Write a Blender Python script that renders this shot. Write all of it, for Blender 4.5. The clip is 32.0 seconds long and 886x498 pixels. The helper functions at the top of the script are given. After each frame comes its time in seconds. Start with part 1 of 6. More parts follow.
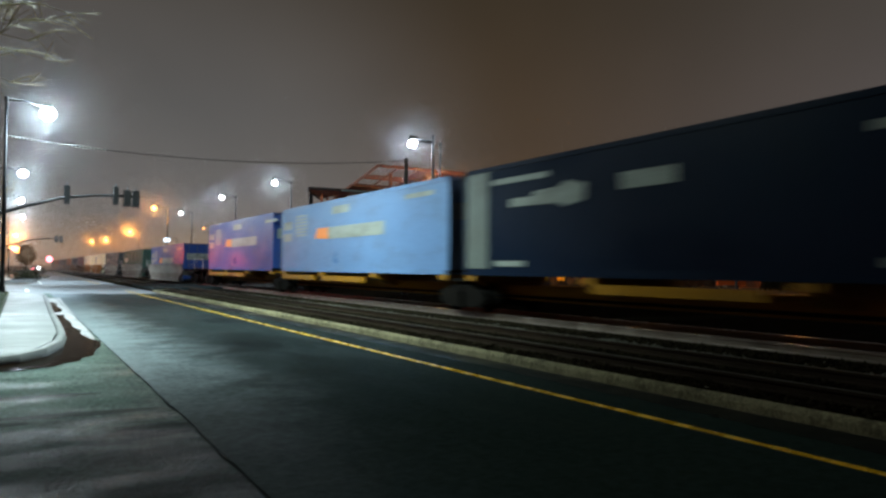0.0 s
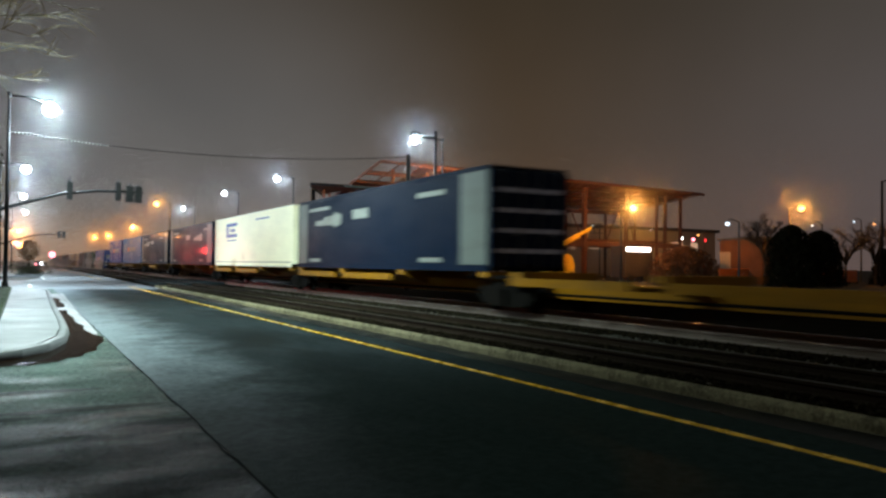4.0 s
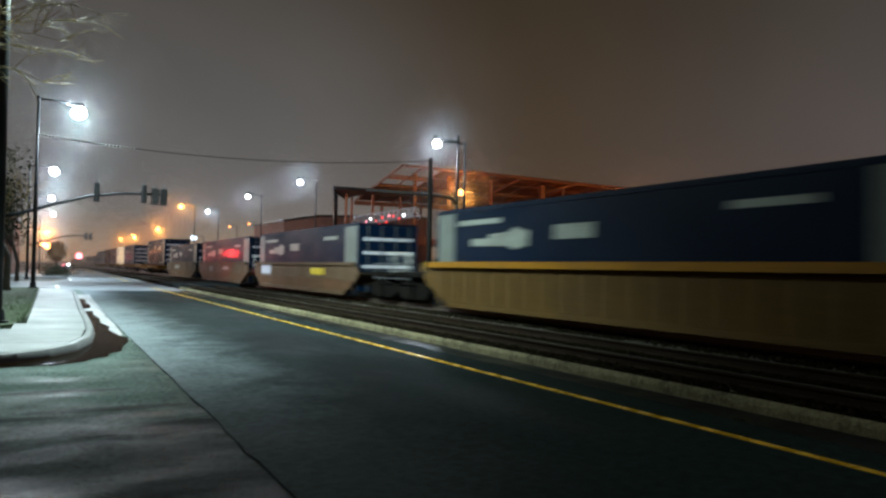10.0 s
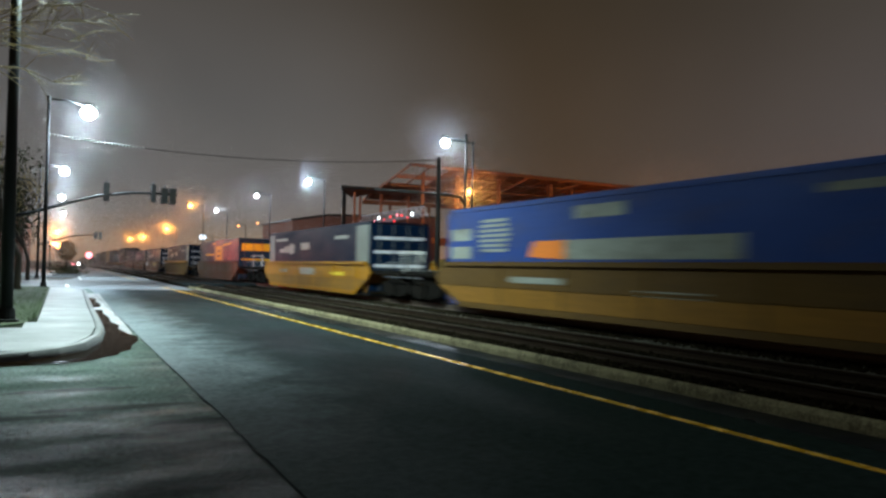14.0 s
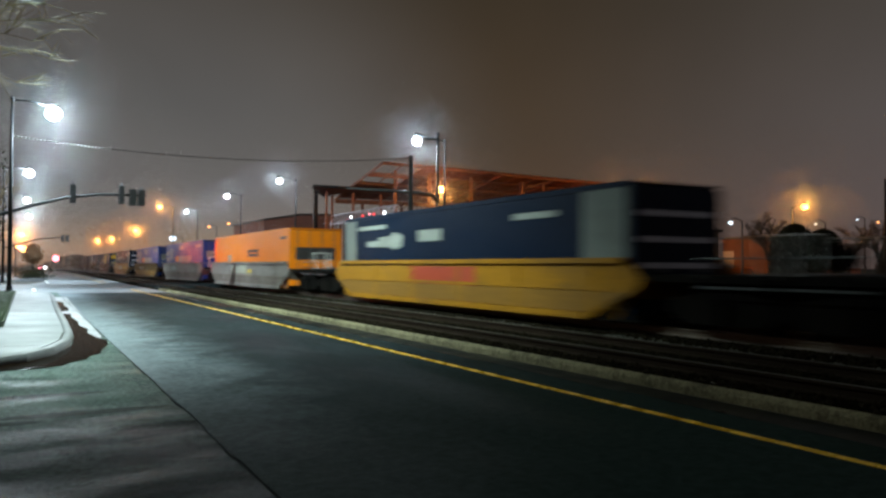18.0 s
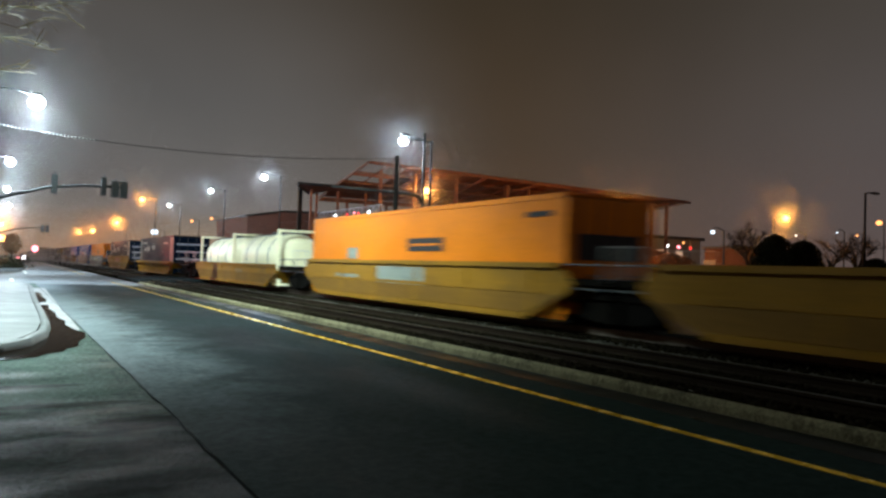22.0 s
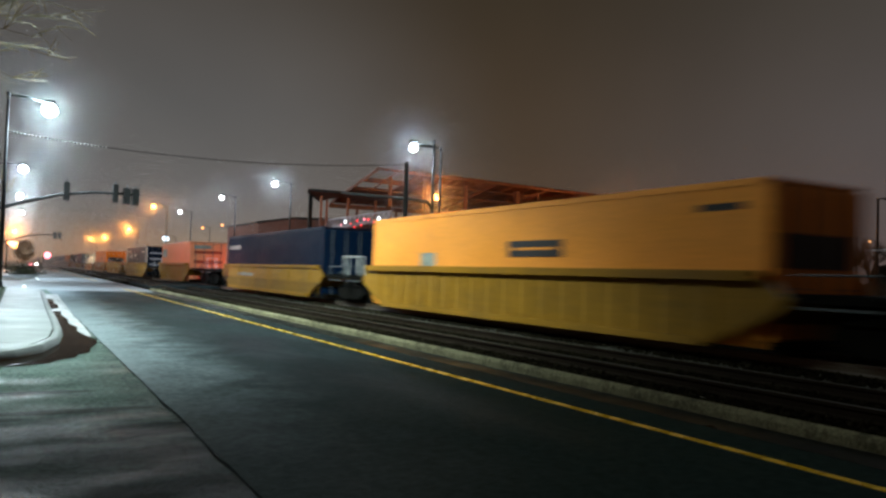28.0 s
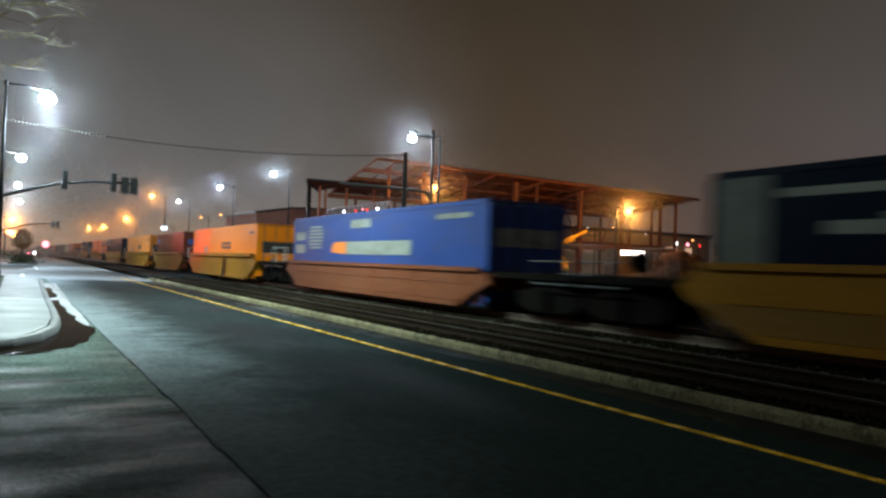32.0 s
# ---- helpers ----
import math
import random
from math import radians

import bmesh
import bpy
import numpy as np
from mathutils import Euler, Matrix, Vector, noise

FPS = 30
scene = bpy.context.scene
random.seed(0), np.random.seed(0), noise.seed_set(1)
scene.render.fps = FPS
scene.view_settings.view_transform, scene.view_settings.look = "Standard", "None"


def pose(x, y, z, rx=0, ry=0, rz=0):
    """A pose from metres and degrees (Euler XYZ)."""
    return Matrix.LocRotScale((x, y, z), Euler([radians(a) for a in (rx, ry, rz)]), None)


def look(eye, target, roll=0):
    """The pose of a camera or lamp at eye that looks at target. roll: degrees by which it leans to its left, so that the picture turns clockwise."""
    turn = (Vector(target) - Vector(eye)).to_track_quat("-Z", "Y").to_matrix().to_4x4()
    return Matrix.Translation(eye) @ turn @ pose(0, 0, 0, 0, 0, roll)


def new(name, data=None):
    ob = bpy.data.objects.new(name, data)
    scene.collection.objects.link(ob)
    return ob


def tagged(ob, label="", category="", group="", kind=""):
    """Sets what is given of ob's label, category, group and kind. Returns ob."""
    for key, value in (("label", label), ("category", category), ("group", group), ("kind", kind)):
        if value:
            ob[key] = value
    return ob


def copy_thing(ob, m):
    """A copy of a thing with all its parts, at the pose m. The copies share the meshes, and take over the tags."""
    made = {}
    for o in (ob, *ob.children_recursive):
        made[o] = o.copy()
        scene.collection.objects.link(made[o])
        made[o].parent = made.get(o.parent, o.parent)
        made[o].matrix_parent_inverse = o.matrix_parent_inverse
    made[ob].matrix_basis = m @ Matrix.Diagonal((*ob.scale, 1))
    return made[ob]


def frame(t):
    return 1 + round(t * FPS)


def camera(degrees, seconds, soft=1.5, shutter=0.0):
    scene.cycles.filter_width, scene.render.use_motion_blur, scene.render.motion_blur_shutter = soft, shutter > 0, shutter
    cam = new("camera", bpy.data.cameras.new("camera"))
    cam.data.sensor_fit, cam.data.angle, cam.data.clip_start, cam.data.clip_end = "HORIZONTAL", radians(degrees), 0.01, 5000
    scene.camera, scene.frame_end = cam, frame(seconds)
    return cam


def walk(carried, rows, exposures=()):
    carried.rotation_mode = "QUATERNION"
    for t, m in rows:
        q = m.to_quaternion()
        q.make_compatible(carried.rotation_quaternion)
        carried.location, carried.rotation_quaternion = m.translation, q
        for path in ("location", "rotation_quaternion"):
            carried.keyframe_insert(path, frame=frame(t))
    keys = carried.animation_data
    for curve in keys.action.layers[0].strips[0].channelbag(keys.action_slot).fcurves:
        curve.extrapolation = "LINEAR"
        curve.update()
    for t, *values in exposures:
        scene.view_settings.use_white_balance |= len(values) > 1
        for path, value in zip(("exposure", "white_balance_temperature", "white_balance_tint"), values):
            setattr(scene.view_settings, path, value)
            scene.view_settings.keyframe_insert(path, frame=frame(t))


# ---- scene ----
LENS = 60.00
# seconds, yaw, pitch, roll
PATH = [(0, -28.89, 1.52, -0.57),
        (0.5, -29.07, 1.58, -0.54),
        (1, -29.14, 1.29, -0.45),
        (1.5, -29.17, 1.13, -0.51),
        (2, -28.97, 1.08, -0.75),
        (2.5, -28.66, 0.97, -0.67),
        (3, -28.47, 1.19, -0.63),
        (3.5, -28.65, 1.20, -0.57),
        (5.5, -28.54, 1.31, -1.08),
        (6, -28.07, 1.26, -1.20),
        (6.5, -27.94, 1.26, -1.19),
        (7, -27.66, 1.24, -1.39),
        (7.5, -27.54, 1.31, -1.02),
        (8, -27.52, 1.23, -0.94),
        (8.5, -27.43, 1.24, -0.96),
        (9, -27.23, 1.35, -1.05),
        (9.5, -26.96, 1.43, -0.94),
        (10, -27.12, 1.50, -1.09),
        (10.5, -26.99, 1.50, -1.25),
        (11, -27.07, 1.31, -1.32),
        (11.5, -27.16, 1.31, -1.40),
        (12, -27.03, 1.36, -1.46),
        (12.5, -26.75, 1.37, -1.20),
        (13, -26.60, 1.30, -1.30),
        (13.5, -26.54, 1.37, -1.14),
        (14, -26.51, 1.42, -1.08),
        (14.5, -26.73, 1.45, -0.98),
        (16.5, -27.38, 1.39, -0.32),
        (17, -27.58, 1.33, -0.61),
        (17.5, -27.91, 1.52, -0.49),
        (18, -28.50, 1.30, -0.26),
        (18.5, -28.96, 1.47, -0.06),
        (19, -29.39, 1.30, -0.21),
        (19.5, -29.82, 1.35, -0.61),
        (20, -30.00, 1.16, -1.25),
        (20.5, -30.16, 0.95, -1.35),
        (21, -29.78, 1.32, -1.85),
        (21.5, -29.69, 1.57, -1.99),
        (22, -29.76, 1.42, -1.83),
        (22.5, -29.33, 1.37, -1.82),
        (23, -29.24, 1.34, -1.66),
        (23.5, -29.05, 1.30, -1.54),
        (24, -28.97, 1.46, -1.59),
        (24.5, -28.82, 1.48, -1.37),
        (25, -29.08, 1.69, -1.38),
        (25.5, -29.19, 1.82, -1.37),
        (26, -29.18, 1.70, -1.57),
        (26.5, -29.18, 1.85, -1.60),
        (28.5, -28.92, 1.91, -1.97),
        (29, -28.88, 2.00, -2.15),
        (29.5, -28.88, 1.98, -2.00),
        (30, -29.04, 1.75, -2.05),
        (30.5, -29.12, 1.81, -2.05),
        (31, -29.35, 1.39, -2.18),
        (31.5, -29.27, 1.15, -2.12),
        (32, -29.14, 1.16, -2.01)]


def path_rows():
    rows = []
    for t, yaw, pitch, roll in PATH:
        rows.append((t, pose(0.0, 0.0, EYE, 90 + pitch, roll, yaw)))
    return rows


EYE = 1.5
cam = camera(LENS, 32.0, soft=2.6, shutter=1.0)
walk(cam, path_rows())

# ---------------------------------------------------------------- world and lamps
scene.view_settings.exposure = 0.0
world = bpy.data.worlds.new("night_sky")
scene.world = world
world.use_nodes = True
wn, wl = world.node_tree.nodes, world.node_tree.links
wn.clear()
w_out = wn.new("ShaderNodeOutputWorld")
w_bg = wn.new("ShaderNodeBackground")
w_tc = wn.new("ShaderNodeTexCoord")
w_sep = wn.new("ShaderNodeSeparateXYZ")
w_ramp = wn.new("ShaderNodeValToRGB")
w_ramp2 = wn.new("ShaderNodeValToRGB")
w_ramp3 = wn.new("ShaderNodeValToRGB")
w_mix3 = wn.new("ShaderNodeMix")
w_mix3.data_type = "RGBA"
w_ax = wn.new("ShaderNodeMapRange")
w_az = wn.new("ShaderNodeMapRange")
w_mix = wn.new("ShaderNodeMix")
w_noise = wn.new("ShaderNodeTexNoise")
w_mul = wn.new("ShaderNodeMix")
w_nr = wn.new("ShaderNodeMapRange")
w_mix.data_type = w_mul.data_type = "RGBA"
w_mul.blend_type = "MULTIPLY"
w_mul.inputs[0].default_value = 1.0
wl.new(w_tc.outputs["Generated"], w_sep.inputs[0])
wl.new(w_sep.outputs["Z"], w_ramp.inputs[0])
wl.new(w_sep.outputs["Z"], w_ramp2.inputs[0])
wl.new(w_sep.outputs["Z"], w_ramp3.inputs[0])


def ramp_set(ramp, stops):
    el = ramp.color_ramp.elements
    while len(el) > 1:
        el.remove(el[-1])
    el[0].position, el[0].color = stops[0][0], (*stops[0][1], 1)
    for p, c in stops[1:]:
        e = el.new(p)
        e.color = (*c, 1)


# low mist lit by the town: orange by the horizon, brown-grey above; greyer along the street
ramp_set(w_ramp, [(0.0, (0.125, 0.060, 0.033)), (0.06, (0.094, 0.056, 0.035)), (0.16, (0.065, 0.0445, 0.0285)),
                  (0.34, (0.042, 0.031, 0.0200)), (1.0, (0.017, 0.012, 0.009))])
ramp_set(w_ramp2, [(0.0, (0.47, 0.29, 0.175)), (0.03, (0.29, 0.22, 0.162)), (0.06, (0.188, 0.171, 0.158)), (0.10, (0.145, 0.139, 0.135)),
                   (0.20, (0.114, 0.112, 0.110)), (0.36, (0.082, 0.075, 0.068)), (1.0, (0.02, 0.017, 0.014))])
ramp_set(w_ramp3, [(0.0, (0.108, 0.082, 0.078)), (0.08, (0.101, 0.082, 0.081)), (0.18, (0.088, 0.077, 0.075)), (0.34, (0.067, 0.060, 0.053)), (1.0, (0.018, 0.014, 0.012))])
wl.new(w_sep.outputs["X"], w_ax.inputs[0])
w_ax.inputs[1].default_value, w_ax.inputs[2].default_value = 0.52, 0.95
w_ax.interpolation_type = "SMOOTHSTEP"
wl.new(w_ax.outputs[0], w_mix3.inputs[0])
wl.new(w_ramp.outputs[0], w_mix3.inputs[6])
wl.new(w_ramp3.outputs[0], w_mix3.inputs[7])
# azimuth: 1 along the street, 0 across it
wl.new(w_sep.outputs["Y"], w_az.inputs[0])
w_az.inputs[1].default_value, w_az.inputs[2].default_value = 0.80, 1.0
w_az.interpolation_type = "SMOOTHSTEP"
wl.new(w_az.outputs[0], w_mix.inputs[0])
wl.new(w_mix3.outputs[2], w_mix.inputs[6])
wl.new(w_ramp2.outputs[0], w_mix.inputs[7])
wl.new(w_tc.outputs["Generated"], w_noise.inputs["Vector"])
w_noise.inputs["Scale"].default_value, w_noise.inputs["Detail"].default_value = 2.2, 3.0
wl.new(w_noise.outputs[0], w_nr.inputs[0])
w_nr.inputs[1].default_value, w_nr.inputs[2].default_value = 0.3, 0.7
w_nr.inputs[3].default_value, w_nr.inputs[4].default_value = 0.86, 1.12
wl.new(w_mix.outputs[2], w_mul.inputs[6])
wl.new(w_nr.outputs[0], w_mul.inputs[7])
wl.new(w_mul.outputs[2], w_bg.inputs[0])
w_bg.inputs[1].default_value = 1.0
wl.new(w_bg.outputs[0], w_out.inputs[0])

WHITE, SODIUM = (0.77, 1.0, 0.94), (1.0, 0.35, 0.065)
COOL = (0.74, 0.87, 1.0)


def lamp_light(name, at, watts, colour, radius):
    d = bpy.data.lights.new(name, "POINT")
    d.energy, d.color, d.shadow_soft_size = watts, colour, radius
    ob = new(name, d)
    ob.location = at
    return ob


# the street lamps: place of the globe, and watts
LEFT_LAMPS = [((1.13, 44.9, 9.4), 4800), ((0.11, 75.4, 9.4), 4600), ((-0.06, 107.5, 9.4), 4200), ((0.26, 143.4, 9.4), 4200)]
RIGHT_LAMPS = [((20.8, 7.0, 9.6), 480), ((21.59, 43.3, 9.4), 1900), ((20.72, 70.3, 9.4), 1900), ((20.04, 88.7, 9.4), 1700),
               ((20.66, 117.6, 9.4), 1700)]
SODIUM_LAMPS = [((36.42, 67.6, 9.16), 2400, 0.12), ((55.2, 60.0, 7.65), 5200, 0.2), ((68.2, 50.0, 7.6), 2900, 0.2),
                ((15.82, 110.0, 9.4), 1500, 0.2), ((-0.66, 140.0, 6.2), 4500, 0.3)]
FAR_SODIUM = [(23.1, 256, 9.4), (20.5, 274, 9.4), (21.8, 186.8, 9.4)]
for at in FAR_SODIUM:
    lamp_light("sodium_light", at, 5500, SODIUM, 0.3)
for at, w in LEFT_LAMPS:
    lamp_light("street_light", at, w, (0.77, 0.96, 1.06), 0.15)
for at, w in RIGHT_LAMPS:
    lamp_light("street_light", at, w, COOL, 0.15)
for at, w, r in SODIUM_LAMPS:
    lamp_light("sodium_light", at, w, SODIUM, r)
lamp_light("sodium_light", (102.25, 95.0, 7.2), 1800, SODIUM, 0.2)
# the nearest lamp, over the pavement
NEAR_LAMP = (0.75, 20.2, 10.6)
lamp_light("street_light", NEAR_LAMP, 2700, WHITE, 0.15)
down = bpy.data.lights.new("street_light_down", "SPOT")
down.energy, down.color, down.shadow_soft_size, down.spot_size, down.spot_blend = 11500, WHITE, 0.15, radians(128), 0.55
ob = new("street_light_down", down)
ob.matrix_basis = look((NEAR_LAMP[0] + 0.1, NEAR_LAMP[1], NEAR_LAMP[2] - 0.6), (NEAR_LAMP[0] + 1.1, NEAR_LAMP[1] + 1.6, 0.0))
near = bpy.data.lights.new("street_light_throw", "SPOT")
near.energy, near.color, near.shadow_soft_size, near.spot_size, near.spot_blend = 11500, WHITE, 0.15, radians(80), 1.0
ob = new("street_light_throw", near)
ob.matrix_basis = look((NEAR_LAMP[0] + 0.1, NEAR_LAMP[1], NEAR_LAMP[2] - 0.6), (10.0, 31.0, 1.0))
# the next two lamps throw down in the same way
for (lx, ly, lz), w in LEFT_LAMPS[:2]:
    cone = bpy.data.lights.new("street_light_down", "SPOT")
    cone.energy, cone.color, cone.shadow_soft_size, cone.spot_size, cone.spot_blend = 7500, (0.77, 0.96, 1.06), 0.15, radians(118), 0.6
    ob = new("street_light_down", cone)
    ob.matrix_basis = look((lx + 0.1, ly, lz - 0.7), (lx + 1.2, ly + 0.6, 0.0))
# the red signal facing down the street
sig = bpy.data.lights.new("red_spot_light", "SPOT")
sig.energy, sig.color, sig.shadow_soft_size, sig.spot_size, sig.spot_blend = 4800, (1.0, 0.03, 0.03), 0.1, radians(24), 0.9
ob = new("red_spot_light", sig)
ob.matrix_basis = look((5.3, 45.5, 5.2), (10.9, 52.6, 2.3))
# added unseen red spot, aimed so the train's side mirrors it to the camera
sig = bpy.data.lights.new("red_spot_light", "SPOT")
sig.energy, sig.color, sig.shadow_soft_size, sig.spot_size, sig.spot_blend = 2000, (1.0, 0.03, 0.03), 0.5, radians(9), 0.5
ob = new("red_spot_light", sig)
ob.matrix_basis = look((1.35, 98.6, 3.0), (10.85, 52.0, 2.3))

# ---------------------------------------------------------------- materials
def mat(name, base, rough=0.6, metal=0.0, var=0.25, scale=6.0, fine=60.0, bump=0.15, coat=0.0, dirt=None, dirt_amount=0.5,
        rough_var=0.15, coat_rough=0.12, stretch=(1, 1, 1), spec=0.5, object_random=0.0, relief=0.02, crisp=1.0):
    """A surface with colour change at two scales, worn patches and fine relief."""
    m = bpy.data.materials.new(name)
    m.use_nodes = True
    n, l = m.node_tree.nodes, m.node_tree.links
    b = n["Principled BSDF"]
    tc, mp = n.new("ShaderNodeTexCoord"), n.new("ShaderNodeMapping")
    mp.inputs["Scale"].default_value = stretch
    l.new(tc.outputs["Object"], mp.inputs[0])
    big, small = n.new("ShaderNodeTexNoise"), n.new("ShaderNodeTexNoise")
    big.inputs["Scale"].default_value, big.inputs["Detail"].default_value = scale * 0.2, 5.0
    small.inputs["Scale"].default_value, small.inputs["Detail"].default_value = fine * 0.2, 4.0
    l.new(mp.outputs[0], big.inputs["Vector"])
    l.new(mp.outputs[0], small.inputs["Vector"])
    add = n.new("ShaderNodeMath")
    add.operation = "ADD"
    l.new(big.outputs[0], add.inputs[0])
    l.new(small.outputs[0], add.inputs[1])
    vr = n.new("ShaderNodeMapRange")
    vr.inputs[1].default_value, vr.inputs[2].default_value = 1 - 0.35 / crisp, 1 + 0.35 / crisp
    vr.inputs[3].default_value, vr.inputs[4].default_value = 1 - var, 1 + var
    l.new(add.outputs[0], vr.inputs[0])
    mul = n.new("ShaderNodeMix")
    mul.data_type, mul.blend_type = "RGBA", "MULTIPLY"
    mul.inputs[0].default_value = 1.0
    mul.inputs[6].default_value = (*base, 1)
    l.new(vr.outputs[0], mul.inputs[7])
    out = mul.outputs[2]
    if dirt:
        patch = n.new("ShaderNodeTexNoise")
        patch.inputs["Scale"].default_value, patch.inputs["Detail"].default_value = scale * 0.35, 8.0
        patch.inputs["Roughness"].default_value = 0.7
        l.new(mp.outputs[0], patch.inputs["Vector"])
        pr = n.new("ShaderNodeMapRange")
        pr.inputs[1].default_value, pr.inputs[2].default_value = 0.48, 0.68
        pr.inputs[4].default_value = dirt_amount
        l.new(patch.outputs[0], pr.inputs[0])
        mx = n.new("ShaderNodeMix")
        mx.data_type = "RGBA"
        l.new(pr.outputs[0], mx.inputs[0])
        l.new(out, mx.inputs[6])
        mx.inputs[7].default_value = (*dirt, 1)
        out = mx.outputs[2]
    if object_random:
        oi, orr = n.new("ShaderNodeObjectInfo"), n.new("ShaderNodeMapRange")
        orr.inputs[3].default_value, orr.inputs[4].default_value = 1 - object_random, 1 + object_random
        l.new(oi.outputs["Random"], orr.inputs[0])
        m2 = n.new("ShaderNodeMix")
        m2.data_type, m2.blend_type = "RGBA", "MULTIPLY"
        m2.inputs[0].default_value = 1.0
        l.new(out, m2.inputs[6])
        l.new(orr.outputs[0], m2.inputs[7])
        out = m2.outputs[2]
    l.new(out, b.inputs["Base Color"])
    rr = n.new("ShaderNodeMapRange")
    rr.inputs[1].default_value, rr.inputs[2].default_value = 0.3, 0.7
    rr.inputs[3].default_value, rr.inputs[4].default_value = max(0.03, rough - rough_var), min(1, rough + rough_var)
    l.new(big.outputs[0], rr.inputs[0])
    l.new(rr.outputs[0], b.inputs["Roughness"])
    b.inputs["Metallic"].default_value = metal
    b.inputs["Specular IOR Level"].default_value = spec
    if coat:
        b.inputs["Coat Weight"].default_value, b.inputs["Coat Roughness"].default_value = coat, coat_rough
    if bump:
        bp = n.new("ShaderNodeBump")
        bp.inputs["Strength"].default_value, bp.inputs["Distance"].default_value = bump, relief
        l.new(small.outputs[0], bp.inputs["Height"])
        l.new(bp.outputs[0], b.inputs["Normal"])
    return m


def glow(name, colour, strength):
    m = bpy.data.materials.new(name)
    m.use_nodes = True
    b = m.node_tree.nodes["Principled BSDF"]
    b.inputs["Base Color"].default_value = (*[0.6 * c for c in colour], 1)
    b.inputs["Emission Color"].default_value = (*colour, 1)
    b.inputs["Emission Strength"].default_value = strength
    return m


M = {}
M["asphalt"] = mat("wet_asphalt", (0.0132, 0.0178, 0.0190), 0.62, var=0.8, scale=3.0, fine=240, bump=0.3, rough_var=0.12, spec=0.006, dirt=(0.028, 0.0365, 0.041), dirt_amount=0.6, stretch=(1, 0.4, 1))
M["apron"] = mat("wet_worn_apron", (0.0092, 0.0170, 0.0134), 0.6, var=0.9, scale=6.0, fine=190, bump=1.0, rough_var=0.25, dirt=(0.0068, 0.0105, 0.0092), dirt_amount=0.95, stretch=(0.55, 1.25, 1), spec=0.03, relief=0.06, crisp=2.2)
M["pale_asphalt"] = mat("pale_grey_asphalt", (0.15, 0.168, 0.185), 0.6, var=0.4, scale=1.4, fine=120, bump=0.3, rough_var=0.12, spec=0.25, dirt=(0.07, 0.08, 0.086), dirt_amount=0.7)


def tone_fade(material, axis, start, end, colour, amount, rag, scale=1.1):
    """Fades the base colour to another along one ground axis, with a ragged edge."""
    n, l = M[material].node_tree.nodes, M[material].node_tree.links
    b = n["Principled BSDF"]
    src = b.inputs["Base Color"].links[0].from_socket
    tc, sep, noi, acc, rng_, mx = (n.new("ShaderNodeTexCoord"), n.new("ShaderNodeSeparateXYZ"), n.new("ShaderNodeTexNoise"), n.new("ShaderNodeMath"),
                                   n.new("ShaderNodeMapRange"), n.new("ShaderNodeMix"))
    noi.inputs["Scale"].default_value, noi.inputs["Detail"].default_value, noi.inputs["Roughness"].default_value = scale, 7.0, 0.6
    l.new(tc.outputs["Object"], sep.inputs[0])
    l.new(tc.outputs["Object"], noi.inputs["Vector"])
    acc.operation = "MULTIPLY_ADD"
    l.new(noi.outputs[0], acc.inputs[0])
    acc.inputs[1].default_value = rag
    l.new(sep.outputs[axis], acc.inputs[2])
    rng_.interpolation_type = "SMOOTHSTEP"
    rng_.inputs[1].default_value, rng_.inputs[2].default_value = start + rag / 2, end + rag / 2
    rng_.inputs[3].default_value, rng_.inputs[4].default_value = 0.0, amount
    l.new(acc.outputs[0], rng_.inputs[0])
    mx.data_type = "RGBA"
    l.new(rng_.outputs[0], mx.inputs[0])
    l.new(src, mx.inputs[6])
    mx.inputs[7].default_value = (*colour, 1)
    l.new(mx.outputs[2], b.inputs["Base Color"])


def spot(material, cx, cy, rx, ry, colour, amount, rag, scale):
    """A damp spot with a ragged, feathered outline."""
    n, l = M[material].node_tree.nodes, M[material].node_tree.links
    b = n["Principled BSDF"]
    src = b.inputs["Base Color"].links[0].from_socket
    tc, mp, noi, ln, acc, rng_, mx = (n.new("ShaderNodeTexCoord"), n.new("ShaderNodeMapping"), n.new("ShaderNodeTexNoise"), n.new("ShaderNodeVectorMath"), n.new("ShaderNodeMath"),
                                      n.new("ShaderNodeMapRange"), n.new("ShaderNodeMix"))
    mp.inputs["Location"].default_value, mp.inputs["Scale"].default_value = (-cx / rx, -cy / ry, 0), (1 / rx, 1 / ry, 0)
    l.new(tc.outputs["Object"], mp.inputs[0])
    ln.operation = "LENGTH"
    l.new(mp.outputs[0], ln.inputs[0])
    noi.inputs["Scale"].default_value, noi.inputs["Detail"].default_value, noi.inputs["Roughness"].default_value = scale, 6.0, 0.62
    l.new(tc.outputs["Object"], noi.inputs["Vector"])
    acc.operation = "MULTIPLY_ADD"
    l.new(noi.outputs[0], acc.inputs[0])
    acc.inputs[1].default_value = rag
    l.new(ln.outputs["Value"], acc.inputs[2])
    rng_.interpolation_type = "SMOOTHSTEP"
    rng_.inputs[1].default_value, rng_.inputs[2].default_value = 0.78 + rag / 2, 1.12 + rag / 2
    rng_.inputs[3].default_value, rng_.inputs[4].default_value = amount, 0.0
    l.new(acc.outputs[0], rng_.inputs[0])
    mx.data_type = "RGBA"
    l.new(rng_.outputs[0], mx.inputs[0])
    l.new(src, mx.inputs[6])
    mx.inputs[7].default_value = (*colour, 1)
    l.new(mx.outputs[2], b.inputs["Base Color"])


